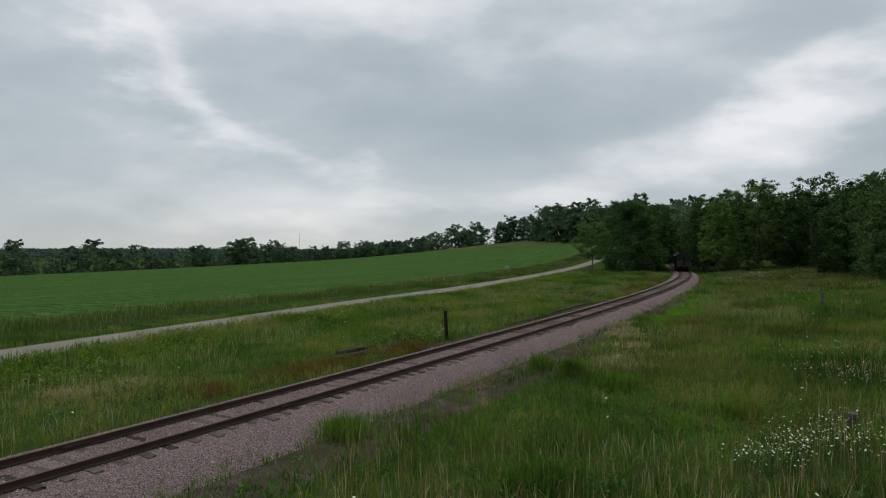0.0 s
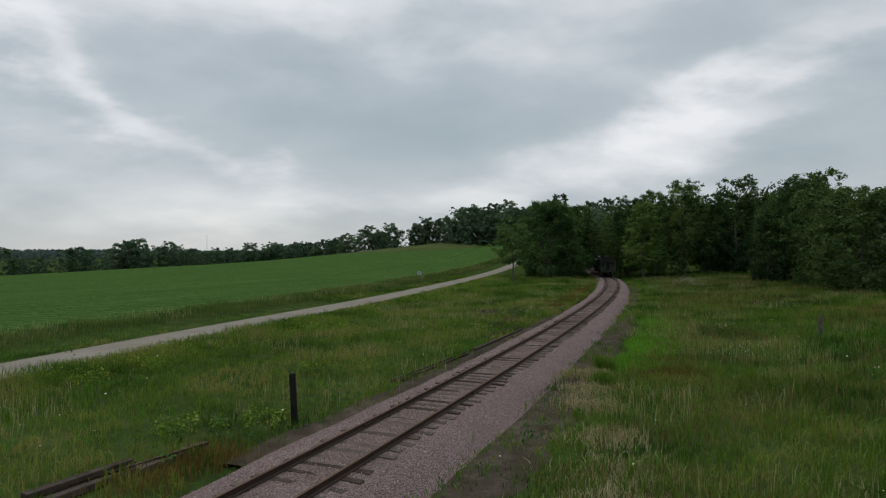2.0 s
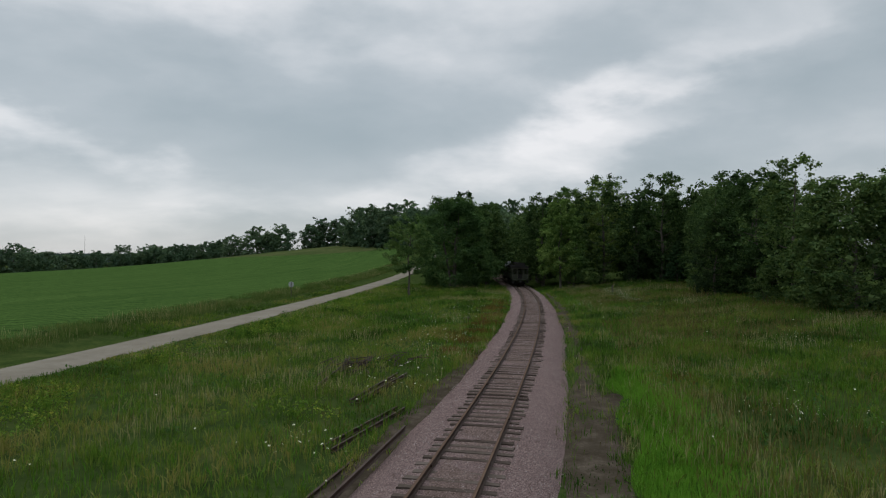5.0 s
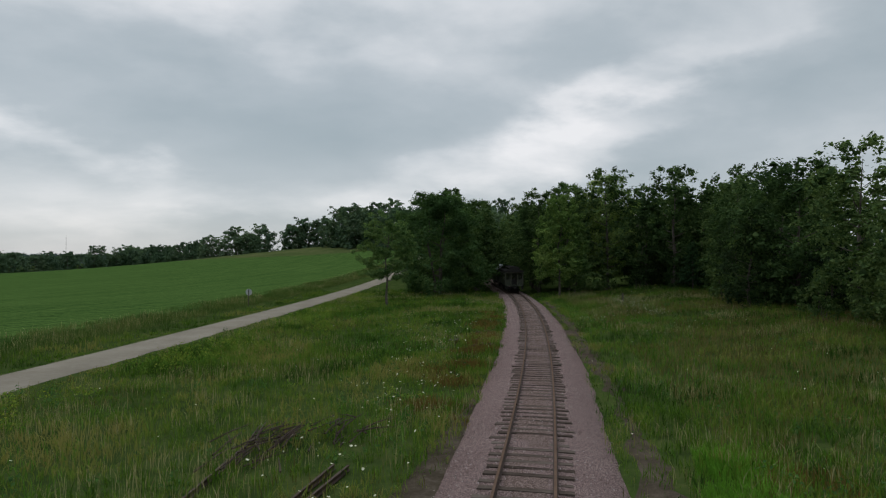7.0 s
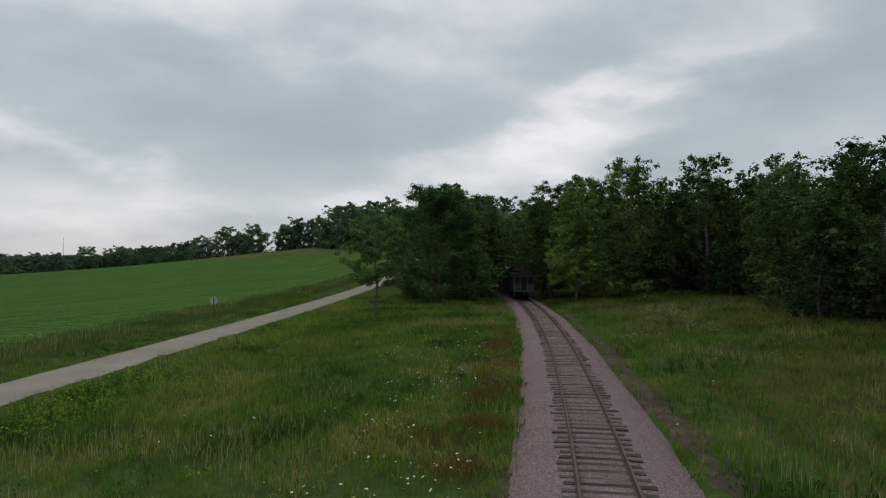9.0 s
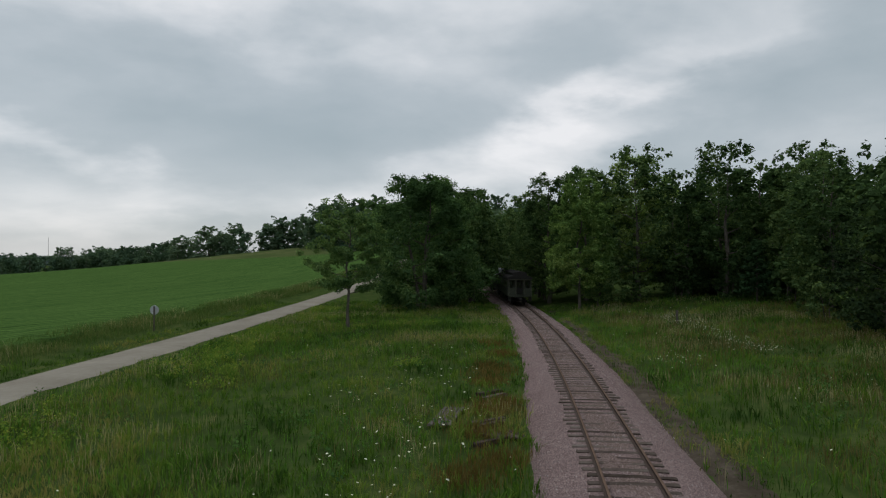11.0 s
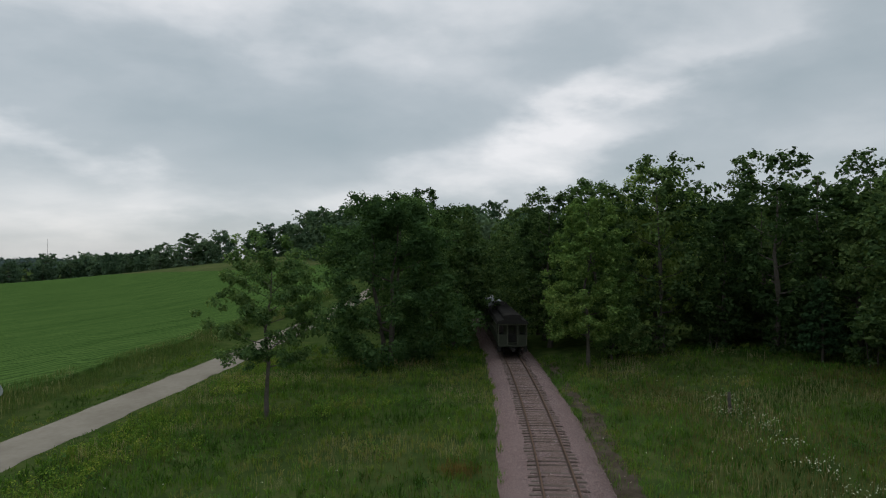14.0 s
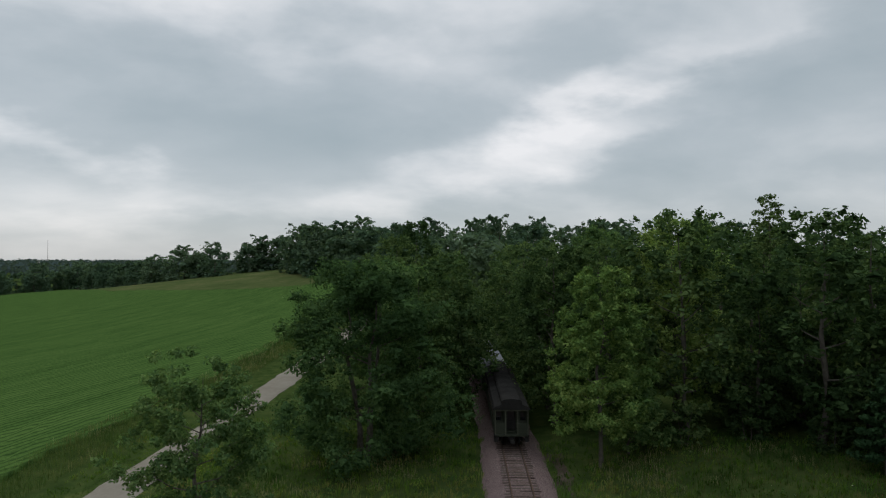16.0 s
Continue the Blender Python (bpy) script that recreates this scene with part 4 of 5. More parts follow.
def extrude(profile, y0, y1):
    """A closed profile of (x, z) drawn out along y."""
    bm = bmesh.new()
    a = [bm.verts.new((x, y0, z)) for x, z in profile]
    b = [bm.verts.new((x, y1, z)) for x, z in profile]
    n = len(profile)
    for i in range(n):
        bm.faces.new((a[i], a[(i + 1) % n], b[(i + 1) % n], b[i]))
    bm.faces.new(a[::-1])
    bm.faces.new(b)
    bmesh.ops.recalc_face_normals(bm, faces=bm.faces)
    return bm


def boxes(*list_of):
    bm = bmesh.new()
    for b in list_of:
        box(bm, *b)
    return bm


def wheel_mesh():
    bm = bmesh.new()
    turn_m = Matrix.Rotation(math.pi / 2, 4, "Y")
    for rad, dep, off in ((0.42, 0.10, 0.0), (0.46, 0.03, -0.06), (0.12, 0.2, 0.04)):
        bmesh.ops.create_cone(bm, cap_ends=True, segments=18, radius1=rad, radius2=rad, depth=dep, matrix=Matrix.Translation((off, 0, 0)) @ turn_m)
    me = bpy.data.meshes.new("wheel")
    bm.to_mesh(me)
    bm.free()
    me.materials.append(M_IRON)
    return me


WHEEL = wheel_mesh()


def coach(label, roof_mat, length=19.0, platform=True):
    """A clerestory passenger coach; its rear end at y = 0, rails' top at z = 0."""
    c = tagged(new("passenger_coach"), label, "railway coach")
    p0 = 1.15 if platform else 0.2
    body = part("body", boxes((0, (p0 + length) / 2, 2.28, 2.9, length - p0, 2.16, 0.05), (0, length / 2, 1.14, 2.7, length, 0.16, 0.03), (0, length / 2, 1.30, 2.94, length - 2 * p0 + 0.9, 0.12, 0.02), (0, (p0 + length) / 2, 2.28, 2.96, length - p0 - 0.3, 0.06, 0.01)), M_COACH, c)
    eave = [(-1.58, 3.34), (-1.45, 3.58), (-0.95, 3.74), (-0.86, 3.78), (-0.86, 4.06), (-0.72, 4.18), (0, 4.27), (0.72, 4.18), (0.86, 4.06), (0.86, 3.78), (0.95, 3.74), (1.45, 3.58), (1.58, 3.34)]
    part("roof", extrude(eave, -0.12, length + 0.1), roof_mat, c, "rounded clerestory roof" if roof_mat is M_ROOF else "pale silver-grey clerestory roof")
    nwin = 13
    for side in (-1, 1):
        for i in range(nwin):
            y = p0 + 1.2 + i * (length - p0 - 2.4) / (nwin - 1)
            w = part("window", boxes((side * 1.455, y, 2.62, 0.05, 0.86, 0.98, 0.02)), M_TRIM, c, "window with a faded olive frame")
            part("pane", boxes((side * 1.478, y, 2.62, 0.02, 0.68, 0.80)), M_GLASS, w, "dark glass pane")
            part("vent_light", boxes((side * 0.865, y, 3.92, 0.03, 0.7, 0.18)), M_GLASS, c, "small clerestory light")
    if platform:
        part("end_wall", boxes((-1.05, p0 - 0.05, 2.28, 0.72, 0.1, 2.12, 0.02), (1.05, p0 - 0.05, 2.28, 0.72, 0.1, 2.12, 0.02), (0, p0 - 0.05, 3.22, 1.4, 0.1, 0.24, 0.02)), M_COACH, c)
        d = part("end_door", boxes((0, p0 - 0.02, 2.12, 0.84, 0.06, 1.9, 0.02)), M_IRON, c, "dark end door")
        part("pane", boxes((0, p0 - 0.06, 2.55, 0.55, 0.02, 0.75)), M_GLASS, d)
        for x in (-1.05, 1.05):
            part("pane", boxes((x, p0 - 0.105, 2.6, 0.46, 0.02, 0.85)), M_GLASS, c, "dark end window")
        for x in (-1.38, -0.5, 0.5, 1.38):
            part("post", boxes((x, 0.05, 2.27, 0.1, 0.1, 2.12, 0.015)), M_TRIM, c, "faded olive roof post")
        part("header", boxes((0, 0.05, 3.30, 2.86, 0.08, 0.22, 0.02)), M_TRIM, c)
        for x in (-0.94, 0.94):
            part("railing", boxes((x, 0.05, 1.72, 0.8, 0.05, 0.95, 0.015)), M_COACH, c, "solid platform gate panel")
        for x in (-1.3, 1.3):
            part("steps", boxes((x, 0.55, 0.95, 0.35, 0.7, 0.05, 0.01), (x, 0.55, 0.62, 0.35, 0.7, 0.05, 0.01), (x, 0.2, 0.85, 0.3, 0.04, 0.6, 0.01), (x, 0.9, 0.85, 0.3, 0.04, 0.6, 0.01)), M_IRON, c, "black iron steps")
    part("coupler", boxes((0, -0.35, 0.86, 0.22, 0.7, 0.22, 0.03), (0, -0.75, 0.86, 0.34, 0.3, 0.3, 0.05)), M_IRON, c, "black knuckle coupler")
    part("underframe", boxes((0, length / 2, 0.92, 0.5, length - 0.4, 0.28, 0.03), (0.8, length / 2, 0.72, 0.7, 2.6, 0.5, 0.04), (-0.8, length / 2 + 1, 0.72, 0.7, 2.0, 0.5, 0.04)), M_IRON, c)
    for yt in (2.6, length - 2.6):
        t = part("truck", boxes((-0.95, yt, 0.52, 0.14, 2.9, 0.3, 0.03), (0.95, yt, 0.52, 0.14, 2.9, 0.3, 0.03), (0, yt, 0.6, 2.0, 0.4, 0.3, 0.03)), M_IRON, c, "black iron truck frame")
        for side in (-1, 1):
            for dy in (-1.05, 1.05):
                w = part("wheel", WHEEL, None, t)
                w.matrix_basis = Matrix.Translation((side * 0.7535, yt + dy, 0.46)) @ (Matrix.Rotation(math.pi, 4, "Z") if side < 0 else Matrix.Identity(4))
    return c


REAR = 139.0
rear_car = coach("dark olive green clerestory coach with an open rear platform", M_ROOF)
rear_car.matrix_basis = along(REAR, 0, 0)
front_car = coach("dark green clerestory coach with a silver-grey roof", M_ROOF_PALE, 19.0, False)
front_car.matrix_basis = along(REAR + 19.0, 0, 0)

# ---------------------------------------------------------------- meadow plants


def value_noise(x, y, scale, seed):
    """Smooth patches between 0 and 1."""
    r = np.random.default_rng(seed)
    g = r.random((128, 128))
    fx, fy = x / scale + 300, y / scale + 300
    ix, iy = np.floor(fx).astype(int), np.floor(fy).astype(int)
    tx, ty = fx - ix, fy - iy
    tx, ty = tx * tx * (3 - 2 * tx), ty * ty * (3 - 2 * ty)
    at = lambda i, j: g[i % 128, j % 128]
    return (at(ix, iy) * (1 - tx) + at(ix + 1, iy) * tx) * (1 - ty) + (at(ix, iy + 1) * (1 - tx) + at(ix + 1, iy + 1) * tx) * ty


def blades(name, x, y, h, w, mat, lean=0.35, label="", z_up=0.0, outward=None):
    """Bent tapering blades, one island each."""
    n = len(x)
    r = np.random.default_rng(len(name) * 31 + n)
    a = r.random(n) * math.tau
    b = a + r.normal(0, 1.0, n)
    if outward is not None:
        b = outward - math.pi / 2 + r.normal(0, 0.6, n)
    base = np.stack([x, y, land(x, y) - 0.03 + z_up], -1)
    side = np.stack([np.cos(a), np.sin(a), np.zeros(n)], -1) * (w / 2)[:, None]
    tilt = np.abs(r.normal(0, lean, n))[:, None]
    bend = np.stack([-np.sin(b), np.cos(b), np.zeros(n)], -1)
    upv = np.array([0, 0, 1.0])
    mid = base + (upv * 0.55 + bend * tilt * 0.25) * h[:, None]
    tip = base + (upv * (1 - 0.25 * tilt) + bend * tilt * 0.9) * h[:, None]
    v = np.stack([base - side * 0.4, mid + side, tip, mid - side], 1).reshape(-1, 3)
    ob = new(name, mesh_of(name, v, np.arange(len(v)).reshape(-1, 4), mat))
    return tagged(ob, label, "grass", kind="stuff")


def meadow(n, lo, hi, y0, y1, seed, near_bias=1.0):
    """Chance places between offsets lo and hi from the track."""
    r = np.random.default_rng(seed)
    y = r.uniform(y0, y1, n)
    o = lo + (hi - lo) * r.random(n) ** near_bias
    s_ = track_slope(y)
    c_ = 1 / np.sqrt(1 + s_ ** 2)
    return track_x(y) + o * c_, y - o * s_ * c_, o, r


def keep_meadow(x, y):
    """True on the meadow: not on the ballast, road, field or deep in the wood."""
    u, w = track_off(x, y), road_off(x, y)
    edge = np.interp(y, [40, 58, 70, 94, 108, 122, 138, 146], [44, 50, 56, 61, 69, 80, 68, 60])
    k = (np.abs(u) > 2.55 + 0.25 * np.sin(y * 1.7)) & (np.abs(w) > 1.95) & (w < 9.5)
    return k & ~((x > edge + 3) & (u > 0))


def soil_keep(x, y, r):
    """Thins plants out over the bare soil."""
    u = track_off(x, y)
    wide = np.where((y > 12) & (y < 62), 4.8, 3.9)
    bare = (u > 2.4) & (u < wide + 0.5 * np.sin(y * 0.33)) & (y < 125)
    bare2 = (u < -2.3) & (u > -3.3) & (y > 30) & (y < 66)
    return ~((bare | bare2) & (r.random(len(x)) < 0.84 + 0.2 * np.sin(x * 2.1) * np.sin(y * 1.7)))


def spots(list_of, n, spread, seed):
    """n places round each of some centres."""
    r = np.random.default_rng(seed)
    c = np.array(list_of, float)
    k = np.repeat(np.arange(len(c)), n)
    sp_ = c[k, 2] if c.shape[1] > 2 else spread
    return c[k, 0] + r.normal(0, 1, len(k)) * sp_, c[k, 1] + r.normal(0, 1, len(k)) * sp_, r


LUSH_AREA = [(14.9, 44.0, 1.0), (16.6, 46.2, 1.1), (18.2, 48.6, 1.1), (20.0, 51.2, 1.1), (21.8, 54.0, 1.1), (23.4, 57.0, 1.0), (25.2, 60.2, 0.9), (26.8, 63.0, 0.8)]
RUST_AREA = [(-6.5, 25.1, 0.7), (-5.6, 26.3, 0.8), (-4.6, 27.4, 0.7), (-2.6, 30.6, 0.8), (-1.6, 32.0, 0.6), (-8.3, 22.0, 0.5), (16.4, 40.6, 0.7), (25.0, 81.4, 0.5), (22.7, 80.6, 0.6), (28.4, 87.0, 0.6), (30.5, 93.0, 0.7), (34.0, 101.0, 0.8), (22.5, 71.0, 0.9), (27.5, 61.0, 0.8)]
STRAW_AREA = [(7.8, 26.9, 0.7), (8.8, 29.0, 0.8), (10.6, 36.0, 0.6), (11.6, 38.3, 0.7), (9.5, 32.0, 0.6), (12.5, 41.5, 0.5), (-13.5, 22.6, 0.6), (-12.2, 24.0, 0.5)]

# the main sward, thick beside the track and thinner away from it
sets = []
for n, lo, hi, y0, y1, seed, bias, hh, ww in ((100000, 2.4, 30, 2, 75, 1, 0.9, 0.48, 0.021), (95000, 2.4, 46, 62, 142, 2, 0.9, 0.52, 0.029),
                                              (88000, -2.4, -26, 8, 85, 3, 1.0, 0.48, 0.021), (66000, -2.4, -34, 75, 148, 4, 1.0, 0.52, 0.029)):
    x, y, o, r = meadow(n, lo, hi, y0, y1, seed, bias)
    k = keep_meadow(x, y) & soil_keep(x, y, r)
    # tufts: a few blades spring from one root and lean outward
    x, y = x[k][::5], y[k][::5]
    p_h = value_noise(x, y, 3.1, 5) * 0.6 + value_noise(x, y, 0.9, 6) * 0.4
    h_t = hh * (0.25 + 1.45 * p_h) * r.uniform(0.65, 1.3, len(x)) * np.where(np.abs(road_off(x, y)) < 3.4, np.where(y < 62, 0.8, 0.35), 1.0)
    x, y, h_t = np.repeat(x, 5), np.repeat(y, 5), np.repeat(h_t, 5)
    d_t, a_t = np.abs(r.normal(0, 0.10, len(x))), r.random(len(x)) * math.tau
    sets.append(blades("meadow_grass", x + d_t * np.cos(a_t), y + d_t * np.sin(a_t), h_t * r.uniform(0.6, 1.15, len(x)), 1.35 * ww * r.uniform(0.7, 1.4, len(x)), M_GRASS, 0.45, "long uneven green meadow grass", outward=a_t))

# a close undergrowth where the meadow is passed nearest
x, y, o, r = meadow(46000, 2.6, 22, 3, 46, 71)
k = keep_meadow(x, y) & soil_keep(x, y, r)
blades("undergrowth", x[k], y[k], r.uniform(0.15, 0.42, k.sum()), r.uniform(0.016, 0.036, k.sum()), M_GRASS, 0.6, "close short grass under the taller tufts")

# seeding stalks in drifts
x, y, o, r = meadow(150000, -26, 40, 4, 140, 11)
k = keep_meadow(x, y) & soil_keep(x, y, r) & (value_noise(x, y, 5.5, 12) * 0.6 + value_noise(x, y, 1.6, 13) * 0.4 > 0.60) & (np.abs(road_off(x, y)) > 3)
x, y = x[k], y[k]
blades("seed_stalks", x, y, r.uniform(0.45, 0.95, len(x)), r.uniform(0.008, 0.02, len(x)), M_STRAW, 0.25, "pale straw-coloured seeding grass stalks")
x, y, r = spots(STRAW_AREA, 900, 0.6, 14)
blades("dry_grass", x, y, r.uniform(0.2, 0.5, len(x)), r.uniform(0.012, 0.025, len(x)), M_HAY, 0.7, "flattened patches of dry straw grass")
for y_r in np.arange(71, 114, 4.3):
    m = along(float(y_r), -3.7 - 0.9 * abs(math.sin(y_r * 1.7)), 0)
    RUST_AREA.append((m.translation.x, m.translation.y, 0.35 + 0.25 * abs(math.sin(y_r * 2.9))))
x, y, r = spots(RUST_AREA, 640, 0.7, 15)
k = keep_meadow(x, y)
blades("sorrel", x[k], y[k], r.uniform(0.25, 0.6, k.sum()), r.uniform(0.012, 0.028, k.sum()), M_RUST, 0.35, "patches of rust-brown sorrel in the grass")
x, y, o, r = meadow(80000, -24, 40, 4, 140, 17)
k = keep_meadow(x, y) & soil_keep(x, y, r) & (value_noise(x, y, 7.0, 18) * 0.6 + value_noise(x, y, 1.3, 19) * 0.4 > 0.60) & (np.abs(road_off(x, y)) > 3)
k = k | (keep_meadow(x, y) & (o > 9) & (y > 50) & (value_noise(x, y, 9.0, 27) * 0.6 + value_noise(x, y, 2.2, 28) * 0.4 > 0.46))
blades("brown_grass", x[k], y[k], r.uniform(0.3, 0.65, k.sum()), r.uniform(0.014, 0.03, k.sum()), M_BROWN, 0.4, "drifts of browning olive grass in the meadow")
# ragged grass creeping over the edges of the bare soil
ye = r.uniform(2, 140, 15000)
oe = np.where(r.random(15000) < 0.4, 2.75, np.where((ye > 30) & (ye < 62), 4.5, 3.9)) + r.normal(0, 0.22, 15000)
oe = np.where((r.random(15000) < 0.3) & (ye > 28) & (ye < 82), -3.5 + r.normal(0, 0.25, 15000), oe)
ke = value_noise(ye, oe, 1.2, 20) > 0.35
se = track_slope(ye)
ce = 1 / np.sqrt(1 + se ** 2)
xe, ye = (track_x(ye) + oe * ce)[ke], (ye - oe * se * ce)[ke]
blades("edge_grass", xe, ye, r.uniform(0.12, 0.4, len(xe)), r.uniform(0.014, 0.03, len(xe)), M_GRASS, 0.5, "ragged grass along the edge of bare soil")
# thin low growth and gravel over the bare soil
for lo_s, hi_s, y0_s, y1_s, n_s, seed_s in ((2.6, 4.9, 2, 130, 15000, 61), (-4.0, -2.5, 28, 78, 5000, 62)):
    x, y, o, r = meadow(n_s, lo_s, hi_s, y0_s, y1_s, seed_s)
    k = value_noise(x, y, 1.7, 63) * 0.6 + value_noise(x, y, 0.5, 64) * 0.4 > 0.50
    blades("soil_weeds", x[k], y[k], r.uniform(0.05, 0.2, k.sum()), r.uniform(0.02, 0.045, k.sum()), M_GRASS, 0.7, "thin low weeds on the bare soil")
# ochre and straw drifts over the meadow between the track and the wood
x, y, o, r = meadow(70000, 6, 44, 46, 128, 65)
k = keep_meadow(x, y) & (value_noise(x, y, 8.0, 27) * 0.6 + value_noise(x, y, 2.0, 28) * 0.4 + 0.12 * step(o, 10, 30) > 0.50)
blades("ochre_grass", x[k], y[k], r.uniform(0.4, 0.75, k.sum()), r.uniform(0.016, 0.032, k.sum()), M_BROWN, 0.4, "drifts of ochre ripening grass before the wood")
x, y, o, r = meadow(42000, 3.2, 26, 4, 48, 66)
k = keep_meadow(x, y) & soil_keep(x, y, r) & (value_noise(x, y, 5.0, 67) * 0.55 + value_noise(x, y, 1.1, 68) * 0.45 > 0.50)
blades("olive_grass", x[k], y[k], r.uniform(0.35, 0.75, k.sum()), r.uniform(0.010, 0.022, k.sum()), M_BROWN, 0.4, "drifts of olive brown grass by the track")
x, y, o, r = meadow(110000, -30, 34, 6, 138, 24)
k = keep_meadow(x, y) & soil_keep(x, y, r) & (value_noise(x, y, 6.0, 25) * 0.65 + value_noise(x, y, 1.5, 26) * 0.35 > 0.55) & (np.abs(road_off(x, y)) > 3)
blades("fresh_grass", x[k], y[k], r.uniform(0.25, 0.6, k.sum()), r.uniform(0.02, 0.04, k.sum()), M_FRESH, 0.4, "drifts of fresh vivid green grass")
x, y, r = spots(LUSH_AREA, 4200, 1.0, 16)
x, y = (q[track_off(x, y) > 4.7 + 0.3 * np.sin(y * 1.1)] for q in (x, y))
k = keep_meadow(x, y) & (track_off(x, y) > 3.6)
blades("lush_grass", x[k], y[k], r.uniform(0.2, 0.5, k.sum()), r.uniform(0.014, 0.03, k.sum()), M_LUSH, 0.4, "bright lime green lush grass")

# tall verge between the road and the field, and along the field's edge
r = np.random.default_rng(21)
y = r.uniform(20, 230, 42000)
w = r.uniform(5.0, 9.6, len(y))
x = road_x(y) - w * 1.0808
blades("verge_grass", x, y + 0.4 * w, r.uniform(0.5, 1.05, len(y)) * (0.6 + 0.6 * value_noise(x, y, 4, 22)), r.uniform(0.02, 0.05, len(y)), M_VERGE, 0.35, "tall rank grass on the far verge of the road")
yb = r.uniform(10, 78, 16000)
wb = r.uniform(-5.4, -2.0, len(yb))
blades("bank_grass", road_x(yb) - wb * 1.0808, yb, r.uniform(0.45, 0.85, len(yb)) * (0.55 + 0.6 * value_noise(wb, yb, 3, 24)) * (1 - 0.6 * step(yb, 55, 78)), r.uniform(0.014, 0.035, len(yb)), M_GRASS, 0.4, "tall grass on the near bank of the road")
k = value_noise(x, y, 6, 23) > 0.45
blades("verge_stalks", x[k][:3500], (y + 0.4 * w)[k][:3500], r.uniform(0.7, 1.2, len(x[k][:3500])), np.full(len(x[k][:3500]), 0.02), M_STRAW, 0.25, "tall pale stalks on the far verge")


def weeds(name, centres, height, width, per, size, mat, label, seed):
    c = np.array(centres, float)
    z = land(c[:, 0], c[:, 1])
    hs = np.broadcast_to(np.asarray(height, float), (len(c),))
    ws = np.broadcast_to(np.asarray(width, float), (len(c),))
    pos = np.stack([c[:, 0], c[:, 1], z + hs * 0.5], -1)
    v, f = leaf_cards(pos, np.stack([ws, ws, hs * 0.55], -1), per, size, np.random.default_rng(seed))
    return tagged(new(name, mesh_of(name, v, f, mat)), label, "weeds", kind="stuff")


x, y, o, r = meadow(2600, -26, 36, 4, 140, 31)
k = keep_meadow(x, y) & soil_keep(x, y, r) & (np.abs(o) > 3.6) & (value_noise(x, y, 4.0, 32) > 0.5)
weeds("broad_weeds", np.stack([x[k], y[k]], -1), r.uniform(0.35, 0.9, k.sum()), r.uniform(0.2, 0.5, k.sum()), 22, 0.058, M_WEED, "dark green broad-leaved weeds", 33)
x, y, o, r = meadow(10000, -27, -4, 10, 140, 34)
w_r = -road_off(x, y)
k = keep_meadow(x, y) & (w_r > 3.3) & (value_noise(x, y, 5.0, 35) * 0.6 + 0.22 * value_noise(x, y, 1.4, 37) + 0.40 * np.exp(-((w_r - 4.8) / 3.2) ** 2) > 0.66)
weeds("yellow_weeds", np.stack([x[k], y[k]], -1), r.uniform(0.35, 0.75, k.sum()), r.uniform(0.25, 0.5, k.sum()), 22, 0.055, M_YELLOW, "yellow-green flowering weeds along the road bank", 36)

# dark leafy tussocks
TUSSOCK = [(-2.6, 16.6, 0.75), (6.3, 22.0, 0.8), (4.2, 26.3, 0.5), (1.8, 12.7, 0.9), (5.2, 25.0, 0.5), (12.6, 39.5, 0.6), (14.0, 43.2, 0.5), (8.4, 17.5, 0.7)]
x, y, r = spots([(a, b, c * 0.45) for a, b, c in TUSSOCK], 800, 0.5, 41)
blades("tussock_grass", x, y, r.uniform(0.4, 0.85, len(x)), r.uniform(0.014, 0.03, len(x)), M_GRASS, 0.45, "dense dark green grass tussocks")


def flowers(name, x, y, h, rad, label, seed):
    """Flat white flower heads on thin stalks."""
    n = len(x)
    r = np.random.default_rng(seed)
    z = land(x, y)
    c = np.stack([x, y, z + h], -1)
    ang = np.arange(6) / 6 * math.tau
    ring = np.stack([np.cos(ang), np.sin(ang), np.zeros(6)], -1)
    tilt = r.normal(0, 0.3, (n, 2))
    v = c[:, None, :] + ring[None] * rad[:, None, None] * r.uniform(0.75, 1.2, (n, 6, 1))
    v[:, :, 2] += ring[None, :, 0] * tilt[:, :1] * rad[:, None] + ring[None, :, 1] * tilt[:, 1:] * rad[:, None]
    ob = tagged(new(name, mesh_of(name, v.reshape(-1, 3), np.arange(n * 6).reshape(-1, 6), M_PETAL)), label, "flowers", kind="stuff")
    blades("flower_stalks", x, y, h * 0.99, np.full(n, 0.012), M_WEED, 0.04, "thin green flower stalks")
    return ob


LACE = [(22.0, 80.5, 1.0), (23.4, 84.0, 1.1), (24.8, 87.0, 1.2), (27.1, 90.5, 1.2), (30.0, 98.0, 1.4), (33.9, 105.2, 1.3), (14.5, 62.0, 1.0), (16.0, 66.0, 1.2), (18.0, 71.0, 1.1), (9.6, 54.6, 0.7), (21.0, 76.0, 1.0), (26.5, 96.0, 1.5), (19.8, 74.5, 1.4)]
x, y, r = spots(LACE, 26, 1.0, 51)
k = keep_meadow(x, y)
flowers("white_umbels", x[k], y[k], r.uniform(0.55, 0.95, k.sum()), r.uniform(0.018, 0.052, k.sum()), "scattered flat white flower heads on thin stalks", 52)
